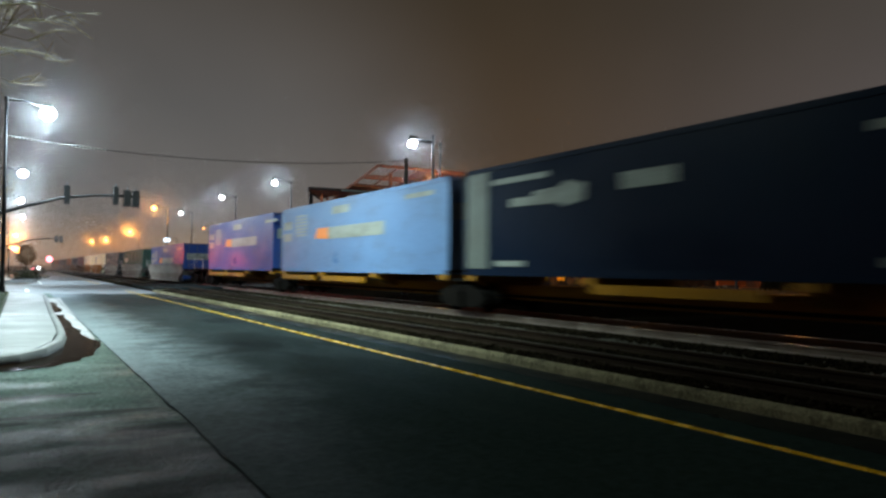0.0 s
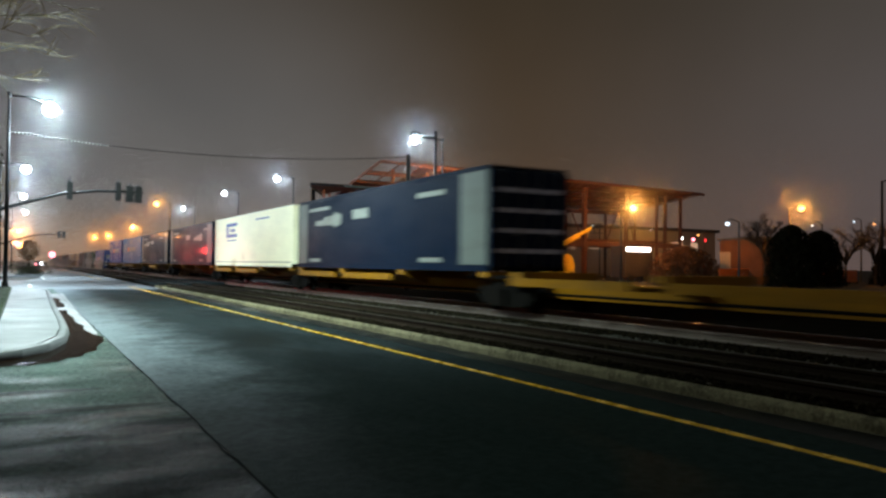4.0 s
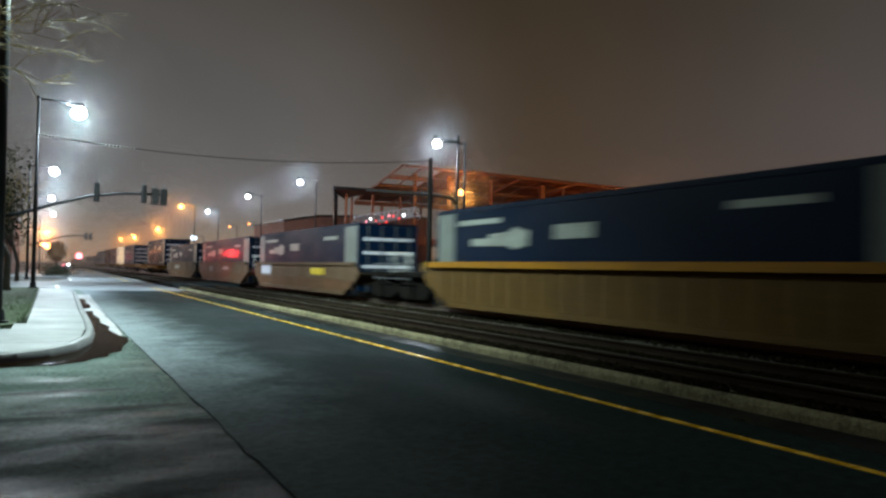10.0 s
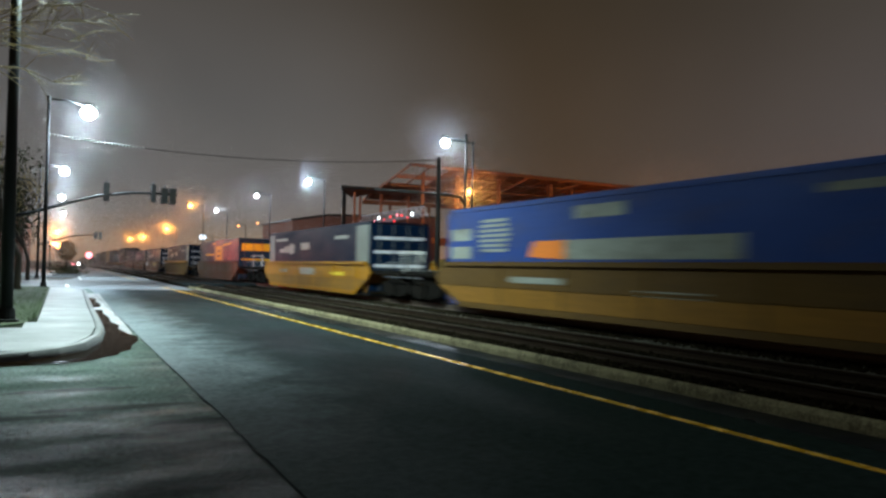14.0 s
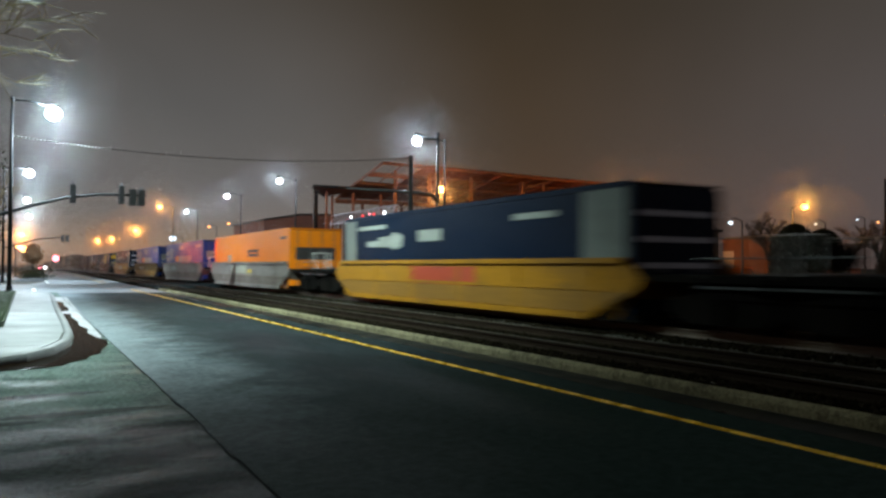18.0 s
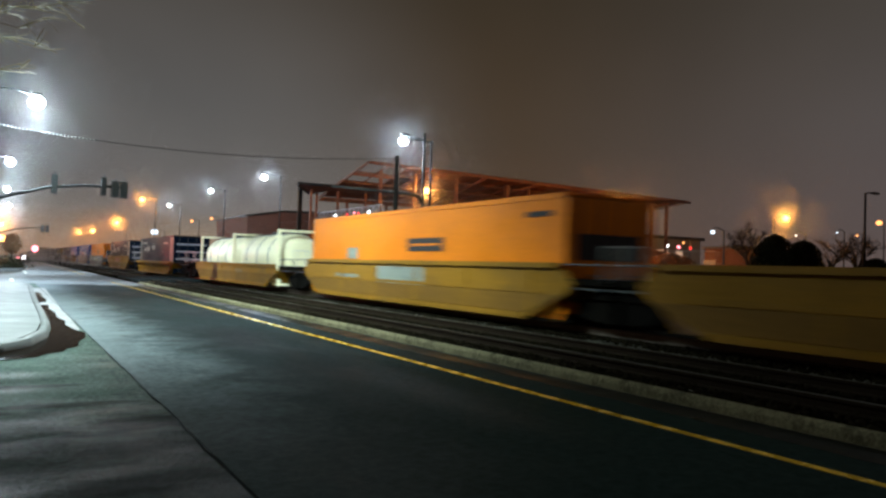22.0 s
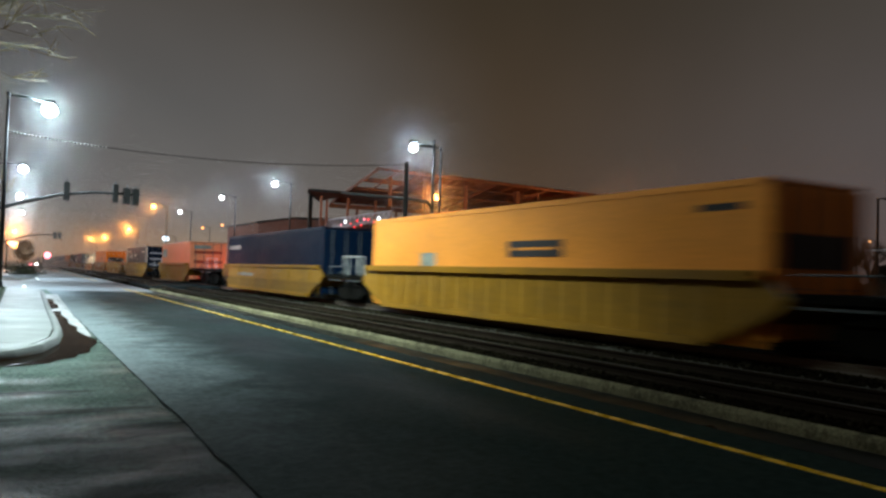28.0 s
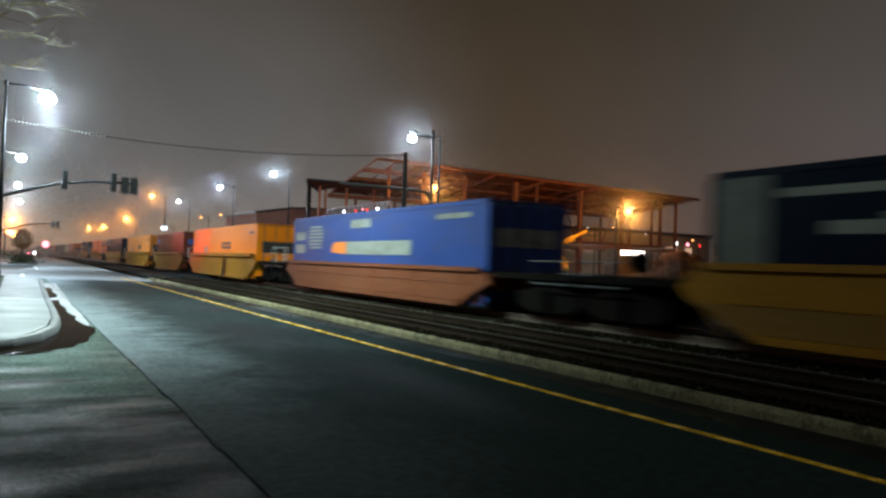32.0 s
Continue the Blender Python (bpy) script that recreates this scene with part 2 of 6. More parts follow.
# glare by the gutter and unlit near lane, painted into the asphalt
tone_fade("asphalt", "X", 3.5, 1.2, (0.175, 0.207, 0.228), 0.82, 2.6, 1.3)
tone_fade("asphalt", "Y", 12.5, 5.0, (0.0165, 0.0262, 0.0232), 0.95, 3.0, 0.5)
# apron: lamplit band and dim foreground put into the colour
tone_fade("apron", "Y", 6.2, 9.8, (0.160, 0.240, 0.208), 0.8, 4.5, 1.5)
# apron: darker towards the lane
tone_fade("apron", "X", 0.2, 1.6, (0.0125, 0.0180, 0.0165), 0.6, 2.2, 1.6)
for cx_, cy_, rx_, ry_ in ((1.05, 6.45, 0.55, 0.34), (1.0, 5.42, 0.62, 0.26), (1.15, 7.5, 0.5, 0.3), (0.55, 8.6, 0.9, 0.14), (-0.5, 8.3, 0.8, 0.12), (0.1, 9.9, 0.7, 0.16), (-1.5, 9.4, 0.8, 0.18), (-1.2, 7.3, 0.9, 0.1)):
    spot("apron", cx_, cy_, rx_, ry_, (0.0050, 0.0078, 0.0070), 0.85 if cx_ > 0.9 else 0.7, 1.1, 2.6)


def grit(material, scale, low, high):
    """Fine light and dark aggregate over a whole surface."""
    n, l = M[material].node_tree.nodes, M[material].node_tree.links
    b = n["Principled BSDF"]
    src = b.inputs["Base Color"].links[0].from_socket
    tc, noi, rng_, mx = n.new("ShaderNodeTexCoord"), n.new("ShaderNodeTexNoise"), n.new("ShaderNodeMapRange"), n.new("ShaderNodeMix")
    noi.inputs["Scale"].default_value, noi.inputs["Detail"].default_value, noi.inputs["Roughness"].default_value = scale, 6.0, 0.75
    l.new(tc.outputs["Object"], noi.inputs["Vector"])
    rng_.inputs[1].default_value, rng_.inputs[2].default_value = 0.36, 0.64
    rng_.inputs[3].default_value, rng_.inputs[4].default_value = low, high
    l.new(noi.outputs[0], rng_.inputs[0])
    mx.data_type, mx.blend_type = "RGBA", "MULTIPLY"
    mx.inputs[0].default_value = 1.0
    l.new(src, mx.inputs[6])
    l.new(rng_.outputs[0], mx.inputs[7])
    l.new(mx.outputs[2], b.inputs["Base Color"])


grit("apron", 16.0, 0.4, 1.75)
grit("asphalt", 9.0, 0.7, 1.35)
M["concrete"] = mat("damp_concrete", (0.115, 0.124, 0.130), 0.6, var=0.18, scale=4, fine=300, bump=0.25, rough_var=0.15, dirt=(0.075, 0.08, 0.082), dirt_amount=0.6, object_random=0.06)
M["kerb"] = mat("kerb_concrete", (0.160, 0.142, 0.088), 0.9, var=0.55, scale=14, fine=160, bump=1.0, dirt=(0.035, 0.032, 0.02), dirt_amount=0.9, spec=0.03)
M["gutter"] = mat("gutter_concrete", (0.15, 0.16, 0.16), 0.45, var=0.25, scale=5, fine=200, bump=0.3, dirt=(0.12, 0.12, 0.11), dirt_amount=0.5)
M["seam"] = mat("dark_tar_seam", (0.006, 0.008, 0.008), 0.95, var=0.4, scale=8, fine=90, bump=0.4, spec=0.02, rough_var=0.03)
M["water"] = mat("puddle_water", (0.0085, 0.0048, 0.0028), 0.06, var=0.2, bump=0.0, rough_var=0.01, spec=0.5)
M["water"].node_tree.nodes["Principled BSDF"].inputs["IOR"].default_value = 1.02
M["dark_gutter"] = mat("dark_gutter_band", (0.007, 0.0085, 0.008), 0.4, var=0.4, scale=5, fine=90, bump=0.3, spec=0.08)
M["soil"] = mat("dark_soil", (0.026, 0.024, 0.02), 0.85, var=0.4, scale=1, fine=120, bump=0.6)
M["ballast"] = mat("ballast_bed", (0.0062, 0.0050, 0.0034), 0.9, var=0.5, scale=5, fine=220, bump=1.0, dirt=(0.0125, 0.0100, 0.0066), dirt_amount=0.6, spec=0.0)
M["stone"] = mat("ballast_stone", (0.0215, 0.0180, 0.0118), 0.9, var=0.4, scale=20, fine=300, bump=0.5, spec=0.0)
M["ridge_stone"] = mat("pale_ballast_stone", (0.085, 0.084, 0.074), 0.95, var=0.7, scale=14, fine=300, bump=0.5, spec=0.0)
M["tie"] = mat("creosoted_timber", (0.0145, 0.0115, 0.0075), 0.85, var=0.4, scale=8, fine=200, bump=0.6, stretch=(0.4, 3, 3), object_random=0.6, spec=0.02)
M["rail"] = mat("rail_steel", (0.16, 0.13, 0.11), 0.45, metal=0.8, var=0.2, scale=10, fine=120, bump=0.1, dirt=(0.12, 0.07, 0.045), dirt_amount=0.4)
M["pale_chip"] = mat("pale_tie_bit", (0.075, 0.070, 0.052), 0.7, var=0.5, scale=30, fine=200, bump=0.6, object_random=0.6)
M["rail_head"] = mat("polished_rail_head", (0.42, 0.42, 0.42), 0.24, metal=1.0, var=0.15, scale=10, fine=120, bump=0.1, rough_var=0.08)
M["dull_rail_head"] = mat("dull_rail_head", (0.055, 0.050, 0.044), 0.6, metal=0.0, var=0.3, scale=10, fine=120, bump=0.2, spec=0.1)
M["rusty_rail"] = mat("rusty_rail_steel", (0.019, 0.013, 0.009), 0.8, metal=0.0, var=0.3, scale=10, fine=120, bump=0.3, spec=0.02)
M["grass_soil"] = mat("grass_soil", (0.02, 0.034, 0.012), 0.9, var=0.4, scale=6, fine=200, bump=0.8)
M["grass"] = mat("grass_blades", (0.032, 0.055, 0.018), 0.6, var=0.4, scale=6, fine=60, bump=0)
M["yellow_paint"] = mat("yellow_road_paint", (0.80, 0.46, 0.018), 0.27, var=0.22, scale=14, fine=300, bump=0.2, dirt=(0.42, 0.22, 0.02), dirt_amount=0.5, rough_var=0.07)
M["white_paint"] = mat("white_road_paint", (0.6, 0.6, 0.56), 0.5, var=0.2, scale=10, fine=200, bump=0.2, dirt=(0.2, 0.2, 0.19), dirt_amount=0.7)
M["dark_metal"] = mat("dark_painted_steel", (0.010, 0.011, 0.012), 0.5, metal=0.0, var=0.2, scale=6, fine=90, bump=0.05, spec=0.15)
M["galv"] = mat("galvanised_steel", (0.05, 0.055, 0.06), 0.5, metal=0.2, var=0.2, scale=8, fine=60, bump=0.05)
M["wood_pole"] = mat("weathered_pole_timber", (0.02, 0.018, 0.016), 0.8, var=0.35, scale=6, fine=120, bump=0.6, stretch=(4, 4, 0.3))
M["red_steel"] = mat("red_primer_steel", (0.112, 0.041, 0.021), 0.6, var=0.25, scale=3, fine=60, bump=0.1, dirt=(0.13, 0.045, 0.03), dirt_amount=0.5)
M["roof_deck"] = mat("ribbed_roof_deck", (0.17, 0.048, 0.020), 0.55, var=0.2, scale=2, fine=40, bump=0.1)
M["truck"] = mat("greasy_truck_iron", (0.0055, 0.005, 0.0045), 0.9, metal=0.0, var=0.4, scale=8, fine=120, bump=0.3, dirt=(0.010, 0.0075, 0.0055), dirt_amount=0.5, spec=0.02)
M["wheel"] = mat("wheel_steel", (0.006, 0.0055, 0.005), 0.85, metal=0.0, var=0.3, scale=8, fine=80, bump=0.1, spec=0.03)
M["bark"] = mat("tree_bark", (0.032, 0.026, 0.018), 0.85, var=0.4, scale=10, fine=160, bump=0.9, stretch=(3, 3, 0.6))
M["twig"] = mat("pale_twigs", (0.24, 0.175, 0.065), 0.7, var=0.3, scale=10, fine=60, bump=0)
M["leaf"] = mat("dry_leaves", (0.06, 0.055, 0.02), 0.85, var=0.4, scale=10, fine=30, bump=0)
M["dark_leaf"] = mat("evergreen_leaves", (0.015, 0.016, 0.008), 0.9, var=0.4, scale=10, fine=30, bump=0, spec=0.05)
M["russet_leaf"] = mat("russet_leaves", (0.15, 0.085, 0.05), 0.9, var=0.4, scale=10, fine=30, bump=0, spec=0.05)
M["orange_brick"] = mat("orange_brick_wall", (0.15, 0.07, 0.04), 0.85, var=0.3, scale=4, fine=150, bump=0.4, spec=0.05)
M["brick"] = mat("red_brick_wall", (0.15, 0.065, 0.045), 0.8, var=0.3, scale=4, fine=150, bump=0.4)
M["pale_wall"] = mat("pale_render_wall", (0.42, 0.37, 0.31), 0.75, var=0.15, scale=2, fine=60, bump=0.1)
M["dark_wall"] = mat("dark_sheet_wall", (0.045, 0.042, 0.042), 0.6, var=0.2, scale=2, fine=50, bump=0.1)
M["excavator"] = mat("olive_yellow_machine_paint", (0.21, 0.15, 0.014), 0.5, var=0.25, scale=6, fine=60, bump=0.1, dirt=(0.12, 0.1, 0.05), dirt_amount=0.6)
M["lift"] = mat("orange_machine_paint", (0.88, 0.60, 0.04), 0.45, var=0.15, scale=6, fine=60, bump=0.05)
M["rubber"] = mat("black_rubber", (0.02, 0.02, 0.02), 0.7, var=0.2, bump=0.2)
M["gantry"] = mat("dull_gantry_steel", (0.42, 0.38, 0.40), 0.6, var=0.2, scale=6, fine=60, bump=0.05)
M["barrier"] = mat("orange_barrier_plastic", (0.65, 0.16, 0.03), 0.6, var=0.2, scale=6, fine=60, bump=0.05)
M["glass"] = mat("dark_window_glass", (0.02, 0.025, 0.03), 0.08, var=0.1, bump=0.0, rough_var=0.02)
M["white_metal"] = mat("white_painted_steel", (0.7, 0.7, 0.68), 0.45, var=0.12, scale=4, fine=60, bump=0.05)
M["lens_white"] = glow("lamp_lens_white", (0.92, 0.97, 1.0), 7)
M["lens_sodium"] = glow("lamp_lens_sodium", (1.0, 0.42, 0.12), 9)
M["lens_far_white"] = glow("far_lamp_lens_white", (0.72, 0.86, 1.0), 2.6)
M["lens_far_sodium"] = glow("far_lamp_lens_sodium", (1.0, 0.40, 0.12), 3.0)
M["glow_red"] = glow("red_bulb", (1.0, 0.04, 0.05), 2.6)
M["lit_panel"] = glow("lit_panel", (1.0, 0.92, 0.90), 6.0)
M["lit_window"] = glow("lit_window", (1.0, 0.62, 0.40), 0.5)
M["glow_white"] = glow("white_bulb", (0.85, 0.92, 1.0), 9)


def droplets(name, albedo):
    m = bpy.data.materials.new(name)
    m.use_nodes = True
    n, l = m.node_tree.nodes, m.node_tree.links
    n.clear()
    o, mx, d, t = n.new("ShaderNodeOutputMaterial"), n.new("ShaderNodeMixShader"), n.new("ShaderNodeBsdfDiffuse"), n.new("ShaderNodeBsdfTranslucent")
    for b in (d, t):
        b.inputs[0].default_value = (albedo, albedo, albedo, 1)
    l.new(d.outputs[0], mx.inputs[1])
    l.new(t.outputs[0], mx.inputs[2])
    l.new(mx.outputs[0], o.inputs[0])
    return m


M["haze"] = droplets("haze_droplets", 0.9)
M["mist"] = droplets("mist_droplets", 0.6)
M["fine_mist"] = droplets("fine_mist_droplets", 0.6)
M["glow_pink"] = glow("tail_light", (1.0, 0.22, 0.28), 6)


# ---------------------------------------------------------------- mesh helpers
def box(bm, x0, x1, y0, y1, z0, z1):
    vs = [bm.verts.new((x, y, z)) for z in (z0, z1) for x, y in ((x0, y0), (x1, y0), (x1, y1), (x0, y1))]
    for f in ((3, 2, 1, 0), (4, 5, 6, 7), (0, 1, 5, 4), (1, 2, 6, 5), (2, 3, 7, 6), (3, 0, 4, 7)):
        bm.faces.new([vs[i] for i in f])
    return bm


def prism(bm, outline, axis, a, b):
    """An outline of 2D points, drawn out along an axis from a to b. x: points are (y, z); y: (x, z); z: (x, y)."""
    def at(p, v):
        return {"x": (v, p[0], p[1]), "y": (p[0], v, p[1]), "z": (p[0], p[1], v)}[axis]
    lo = [bm.verts.new(at(p, a)) for p in outline]
    hi = [bm.verts.new(at(p, b)) for p in outline]
    k = len(outline)
    fs = [bm.faces.new(lo), bm.faces.new(hi)]
    for i in range(k):
        fs.append(bm.faces.new((lo[i], lo[(i + 1) % k], hi[(i + 1) % k], hi[i])))
    bmesh.ops.recalc_face_normals(bm, faces=fs)
    return bm


def tube(bm, pts, radii, seg=8):
    pts = [Vector(p) for p in pts]
    if not hasattr(radii, "__len__"):
        radii = [radii] * len(pts)
    rings = []
    for i, p in enumerate(pts):
        d = (pts[min(i + 1, len(pts) - 1)] - pts[max(i - 1, 0)]).normalized()
        up = Vector((0, 0, 1)) if abs(d.z) < 0.9 else Vector((1, 0, 0))
        u = d.cross(up).normalized()
        v = u.cross(d)
        rings.append([bm.verts.new(p + radii[i] * (math.cos(a) * u + math.sin(a) * v)) for a in (2 * math.pi * k / seg for k in range(seg))])
    fs = []
    for r0, r1 in zip(rings, rings[1:]):
        for k in range(seg):
            fs.append(bm.faces.new((r0[k], r0[(k + 1) % seg], r1[(k + 1) % seg], r1[k])))
    fs += [bm.faces.new(rings[0]), bm.faces.new(rings[-1])]
    bmesh.ops.recalc_face_normals(bm, faces=fs)
    return bm


def lump(bm, c, r, sx=1, sy=1, sz=1, rough=0.0, seg=8, rings=5):
    m = Matrix.Translation(c) @ Matrix.Diagonal((sx, sy, sz, 1))
    made = bmesh.ops.create_uvsphere(bm, u_segments=seg, v_segments=rings, radius=r, matrix=m)
    if rough:
        for v in made["verts"]:
            v.co += Vector(noise.noise_vector(v.co * 1.7)) * rough
    return bm


def mesh_of(name, bm, material, smooth=False):
    me = bpy.data.meshes.new(name)
    bm.to_mesh(me)
    bm.free()
    me.materials.append(M[material] if isinstance(material, str) else material)
    if smooth:
        me.polygons.foreach_set("use_smooth", [True] * len(me.polygons))
    return me


def part(name, bm, material, parent, label="", smooth=False):
    me = bm if isinstance(bm, bpy.types.Mesh) else mesh_of(name, bm, material, smooth)
    ob = new(name, me)
    ob.parent = parent
    if label:
        ob["label"] = label
    return ob


def thing(name, label, category, at=None, group="", kind=""):
    ob = new(name)
    ob.empty_display_size = 0.3
    if at is not None:
        ob.matrix_basis = at
    return tagged(ob, label, category, group, kind)


def solid(name, bm, material, label, category, kind="structure", smooth=False, at=None):
    ob = new(name, mesh_of(name, bm, material, smooth))
    if at is not None:
        ob.matrix_basis = at
    return tagged(ob, label, category, "", kind)


def BM():
    return bmesh.new()


# ---------------------------------------------------------------- ground, road, pavement
bm = BM()
vs = [bm.verts.new(p) for p in ((-2000, -2000, -0.06), (2000, -2000, -0.06), (2000, 2000, -0.06), (-2000, 2000, -0.06))]
bm.faces.new(vs)
solid("ground", bm, "soil", "dark bare ground reaching to the horizon", "ground")


def sheet(bm, outline, z):
    bm.faces.new([bm.verts.new((x, y, z)) for x, y in outline])


CROSS0, CROSS1 = 46.5, 62.0
SEAM, KERB_IN, KERB_OUT = 1.47, 6.85, 6.97
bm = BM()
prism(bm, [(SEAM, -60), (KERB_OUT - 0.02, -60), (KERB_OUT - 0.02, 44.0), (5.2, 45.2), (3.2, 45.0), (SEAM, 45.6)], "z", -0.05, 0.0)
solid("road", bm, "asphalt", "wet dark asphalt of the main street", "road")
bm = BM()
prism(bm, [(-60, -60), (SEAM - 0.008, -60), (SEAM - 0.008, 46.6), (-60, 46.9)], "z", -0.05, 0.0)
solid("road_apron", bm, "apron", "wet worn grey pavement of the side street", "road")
bm = BM()
prism(bm, [(-60, 46.92), (SEAM - 0.008, 46.62), (SEAM - 0.008, CROSS1 + 14), (0.2, CROSS1 + 4), (-60, CROSS1 + 3)], "z", -0.05, 0.0)
solid("road_side", bm, "pale_asphalt", "pale grey asphalt of the side street", "road")
bm = BM()
prism(bm, [(SEAM, 45.62), (3.2, 45.02), (5.2, 45.22), (KERB_OUT - 0.02, 44.02), (KERB_OUT - 0.02, 420), (SEAM, 420)], "z", -0.05, 0.0)
solid("road_crossing", bm, "pale_asphalt", "pale grey asphalt of the street crossing", "road")
bm = BM()
prism(bm, [(16.8, -60), (23.4, -60), (23.4, 300), (16.8, 300)], "z", -0.05, 0.0)
solid("road_far", bm, "ballast", "wet asphalt street beyond the tracks", "road")

# the grassy verge between the pavement and the trees, and the ground behind it
bm = BM()
prism(bm, [(-0.62, 19.2), (-0.45, 21.5), (-0.42, 45.0), (-1.4, 45.8), (-14, 45.8), (-14, 16.2), (-4, 16.4), (-1.6, 17.4)], "z", -0.05, 0.135)
solid("verge", bm, "grass_soil", "short grass verge beside the pavement", "verge")
rng = random.Random(4)
gv, gf = [], []
for i in range(7000):
    y = 17.5 + 27.5 * rng.random() ** 1.5
    x = -0.5 - 4.0 * rng.random() ** 1.6
    if y < 19.4 and x > -1.6 - (19.4 - y):
        continue
    h, w, a = rng.uniform(0.03, 0.09), rng.uniform(0.004, 0.009), rng.uniform(0, 6.28)
    dx, dy, bx, by = w * math.cos(a), w * math.sin(a), rng.gauss(0, 0.02), rng.gauss(0, 0.02)
    k = len(gv)
    gv += [(x - dx, y - dy, 0.13), (x + dx, y + dy, 0.13), (x + bx, y + by, 0.13 + h)]
    gf.append((k, k + 1, k + 2))
me = bpy.data.meshes.new("grass")
me.from_pydata(gv, [], gf)
me.materials.append(M["grass"])
tagged(new("grass", me), "short damp green grass blades", "grass", "", "stuff")

# pavement: slabs one by one, a rounded corner slab, and the kerb round it
CORNER = [(-9.0, 12.55), (-3.0, 12.62), (-1.2, 12.75), (-0.4, 13.02), (0.05, 13.5), (0.45, 14.3), (0.74, 15.7), (0.88, 17.6), (0.92, 20.2), (0.95, 25.0), (1.05, 33.0),
          (1.15, 39.5), (1.0, 43.0), (0.55, 45.0), (-0.3, 46.0)]


def shifted(line, d):
    out = []
    for i, p in enumerate(line):
        a, b = Vector(line[max(0, i - 1)]), Vector(line[min(len(line) - 1, i + 1)])
        t = (b - a).normalized()
        out.append((p[0] - t.y * d, p[1] + t.x * d))
    return out


bm = BM()
inner = shifted(CORNER, 0.16)
for (a, b), (c, d) in zip(zip(CORNER, CORNER[1:]), zip(inner, inner[1:])):
    v = [bm.verts.new((*a, -0.03)), bm.verts.new((*b, -0.03)), bm.verts.new((*shifted([a, b], 0.025)[1], 0.125)), bm.verts.new((*shifted([a, b], 0.025)[0], 0.125)),
         bm.verts.new((*c, 0.135)), bm.verts.new((*d, 0.135)), bm.verts.new((*d, -0.03)), bm.verts.new((*c, -0.03))]
    for f in ((0, 1, 2, 3), (3, 2, 5, 4), (4, 5, 6, 7)):
        bm.faces.new([v[i] for i in f])
bmesh.ops.remove_doubles(bm, verts=bm.verts, dist=0.003)
bmesh.ops.recalc_face_normals(bm, faces=bm.faces)
solid("kerb_corner", bm, "concrete", "rounded wet concrete kerb round the pavement corner", "kerb", smooth=True)

pavement = thing("pavement", "damp pale concrete pavement slabs", "pavement", kind="structure")
rim = shifted(CORNER, 0.19)


def rim_x(y):
    for a, b in zip(rim[3:], rim[4:]):
        if a[1] <= y <= b[1]:
            return a[0] + (b[0] - a[0]) * (y - a[1]) / (b[1] - a[1])
    return rim[3][0] if y < rim[3][1] else rim[-1][0]


def slab(outline):
    part("slab", prism(BM(), outline, "z", -0.02, 0.135 + rng.uniform(-0.002, 0.002)), "concrete", pavement)


slab([(-9, 12.72), (-3.0, 12.79), (-3.0, 17.3), (-9, 17.3)])
slab([(-2.99, 12.79), (-1.25, 12.92), (-1.25, 17.2), (-1.62, 17.36), (-2.99, 16.6)])
ys = [13.2, 14.7, 16.2, 17.7, 19.2] + [19.2 + 1.52 * k for k in range(1, 18)]
for y0, y1 in zip(ys, ys[1:]):
    y0 += 0.012
    x0 = -1.24 if y1 < 17.5 else (-1.2 if y1 < 18 else (-0.66 if y1 < 20 else -0.42))
    n = 3
    right = [(rim_x(y0 + (y1 - y0) * k / n), y0 + (y1 - y0) * k / n) for k in range(n + 1)]
    slab([(x0, y0)] + right + [(x0, y1)])

# gutter pan along the kerb and the puddle that stands in it
bm = BM()
g0, g1 = shifted(CORNER[2:12], -0.005), shifted(CORNER[2:12], -0.52)
for a, b, c, d in zip(g0, g0[1:], g1, g1[1:]):
    bm.faces.new([bm.verts.new((*p, 0.004)) for p in (a, c, d, b)])
bmesh.ops.recalc_face_normals(bm, faces=bm.faces)
solid("gutter", bm, "gutter", "wet concrete gutter along the kerb", "gutter")
bm = BM()
outer = [(-3.0, 12.2), (-1.2, 12.28), (-0.35, 12.42), (0.1, 12.45), (0.5, 12.75), (0.62, 13.1), (0.86, 13.35), (0.93, 13.8), (1.12, 14.1), (1.2, 14.9), (1.36, 15.6), (1.43, 16.6),
         (1.3, 17.3), (1.2, 18.6), (1.28, 19.6), (1.16, 20.9), (1.22, 22.4), (1.15, 24.2), (1.22, 26.0)]
inn = [(-3.0, 12.60), (-1.2, 12.73), (-0.4, 13.0), (0.05, 13.48), (0.45, 14.28), (0.74, 15.68), (0.885, 17.6), (0.925, 20.2), (0.955, 25.0), (1.0, 26.1)]
sheet(bm, outer + inn[::-1], 0.010)
solid("puddle", bm, "water", "still dark puddle lying along the kerb", "puddle")
bm = BM()
sheet(bm, [(0.98, 27.2), (1.22, 27.6), (1.3, 29.5), (1.22, 31.5), (1.32, 33.5), (1.2, 35), (1.06, 34.5)], 0.010)
solid("puddle_small", bm, "water", "thin puddle in the gutter", "puddle")

# ragged tar seam between the lane and the worn apron
bm = BM()
left, right = [], []
for k in range(150):
    y = -4 + 0.3 * k
    c = 1.455 + 0.03 * noise.noise((0, y * .7, 0)) + 0.02 * noise.noise((3, y * 3, 0))
    w = 0.006 + 0.03 * abs(noise.noise((7, y * 1.1, 2)))
    left.append(bm.verts.new((c - w, y, 0.004)))
    right.append(bm.verts.new((c + w, y, 0.004)))
for k in range(149):
    bm.faces.new((left[k], right[k], right[k + 1], left[k + 1]))
solid("road_seam", bm, "seam", "ragged dark tar seam along the lane", "road seam")
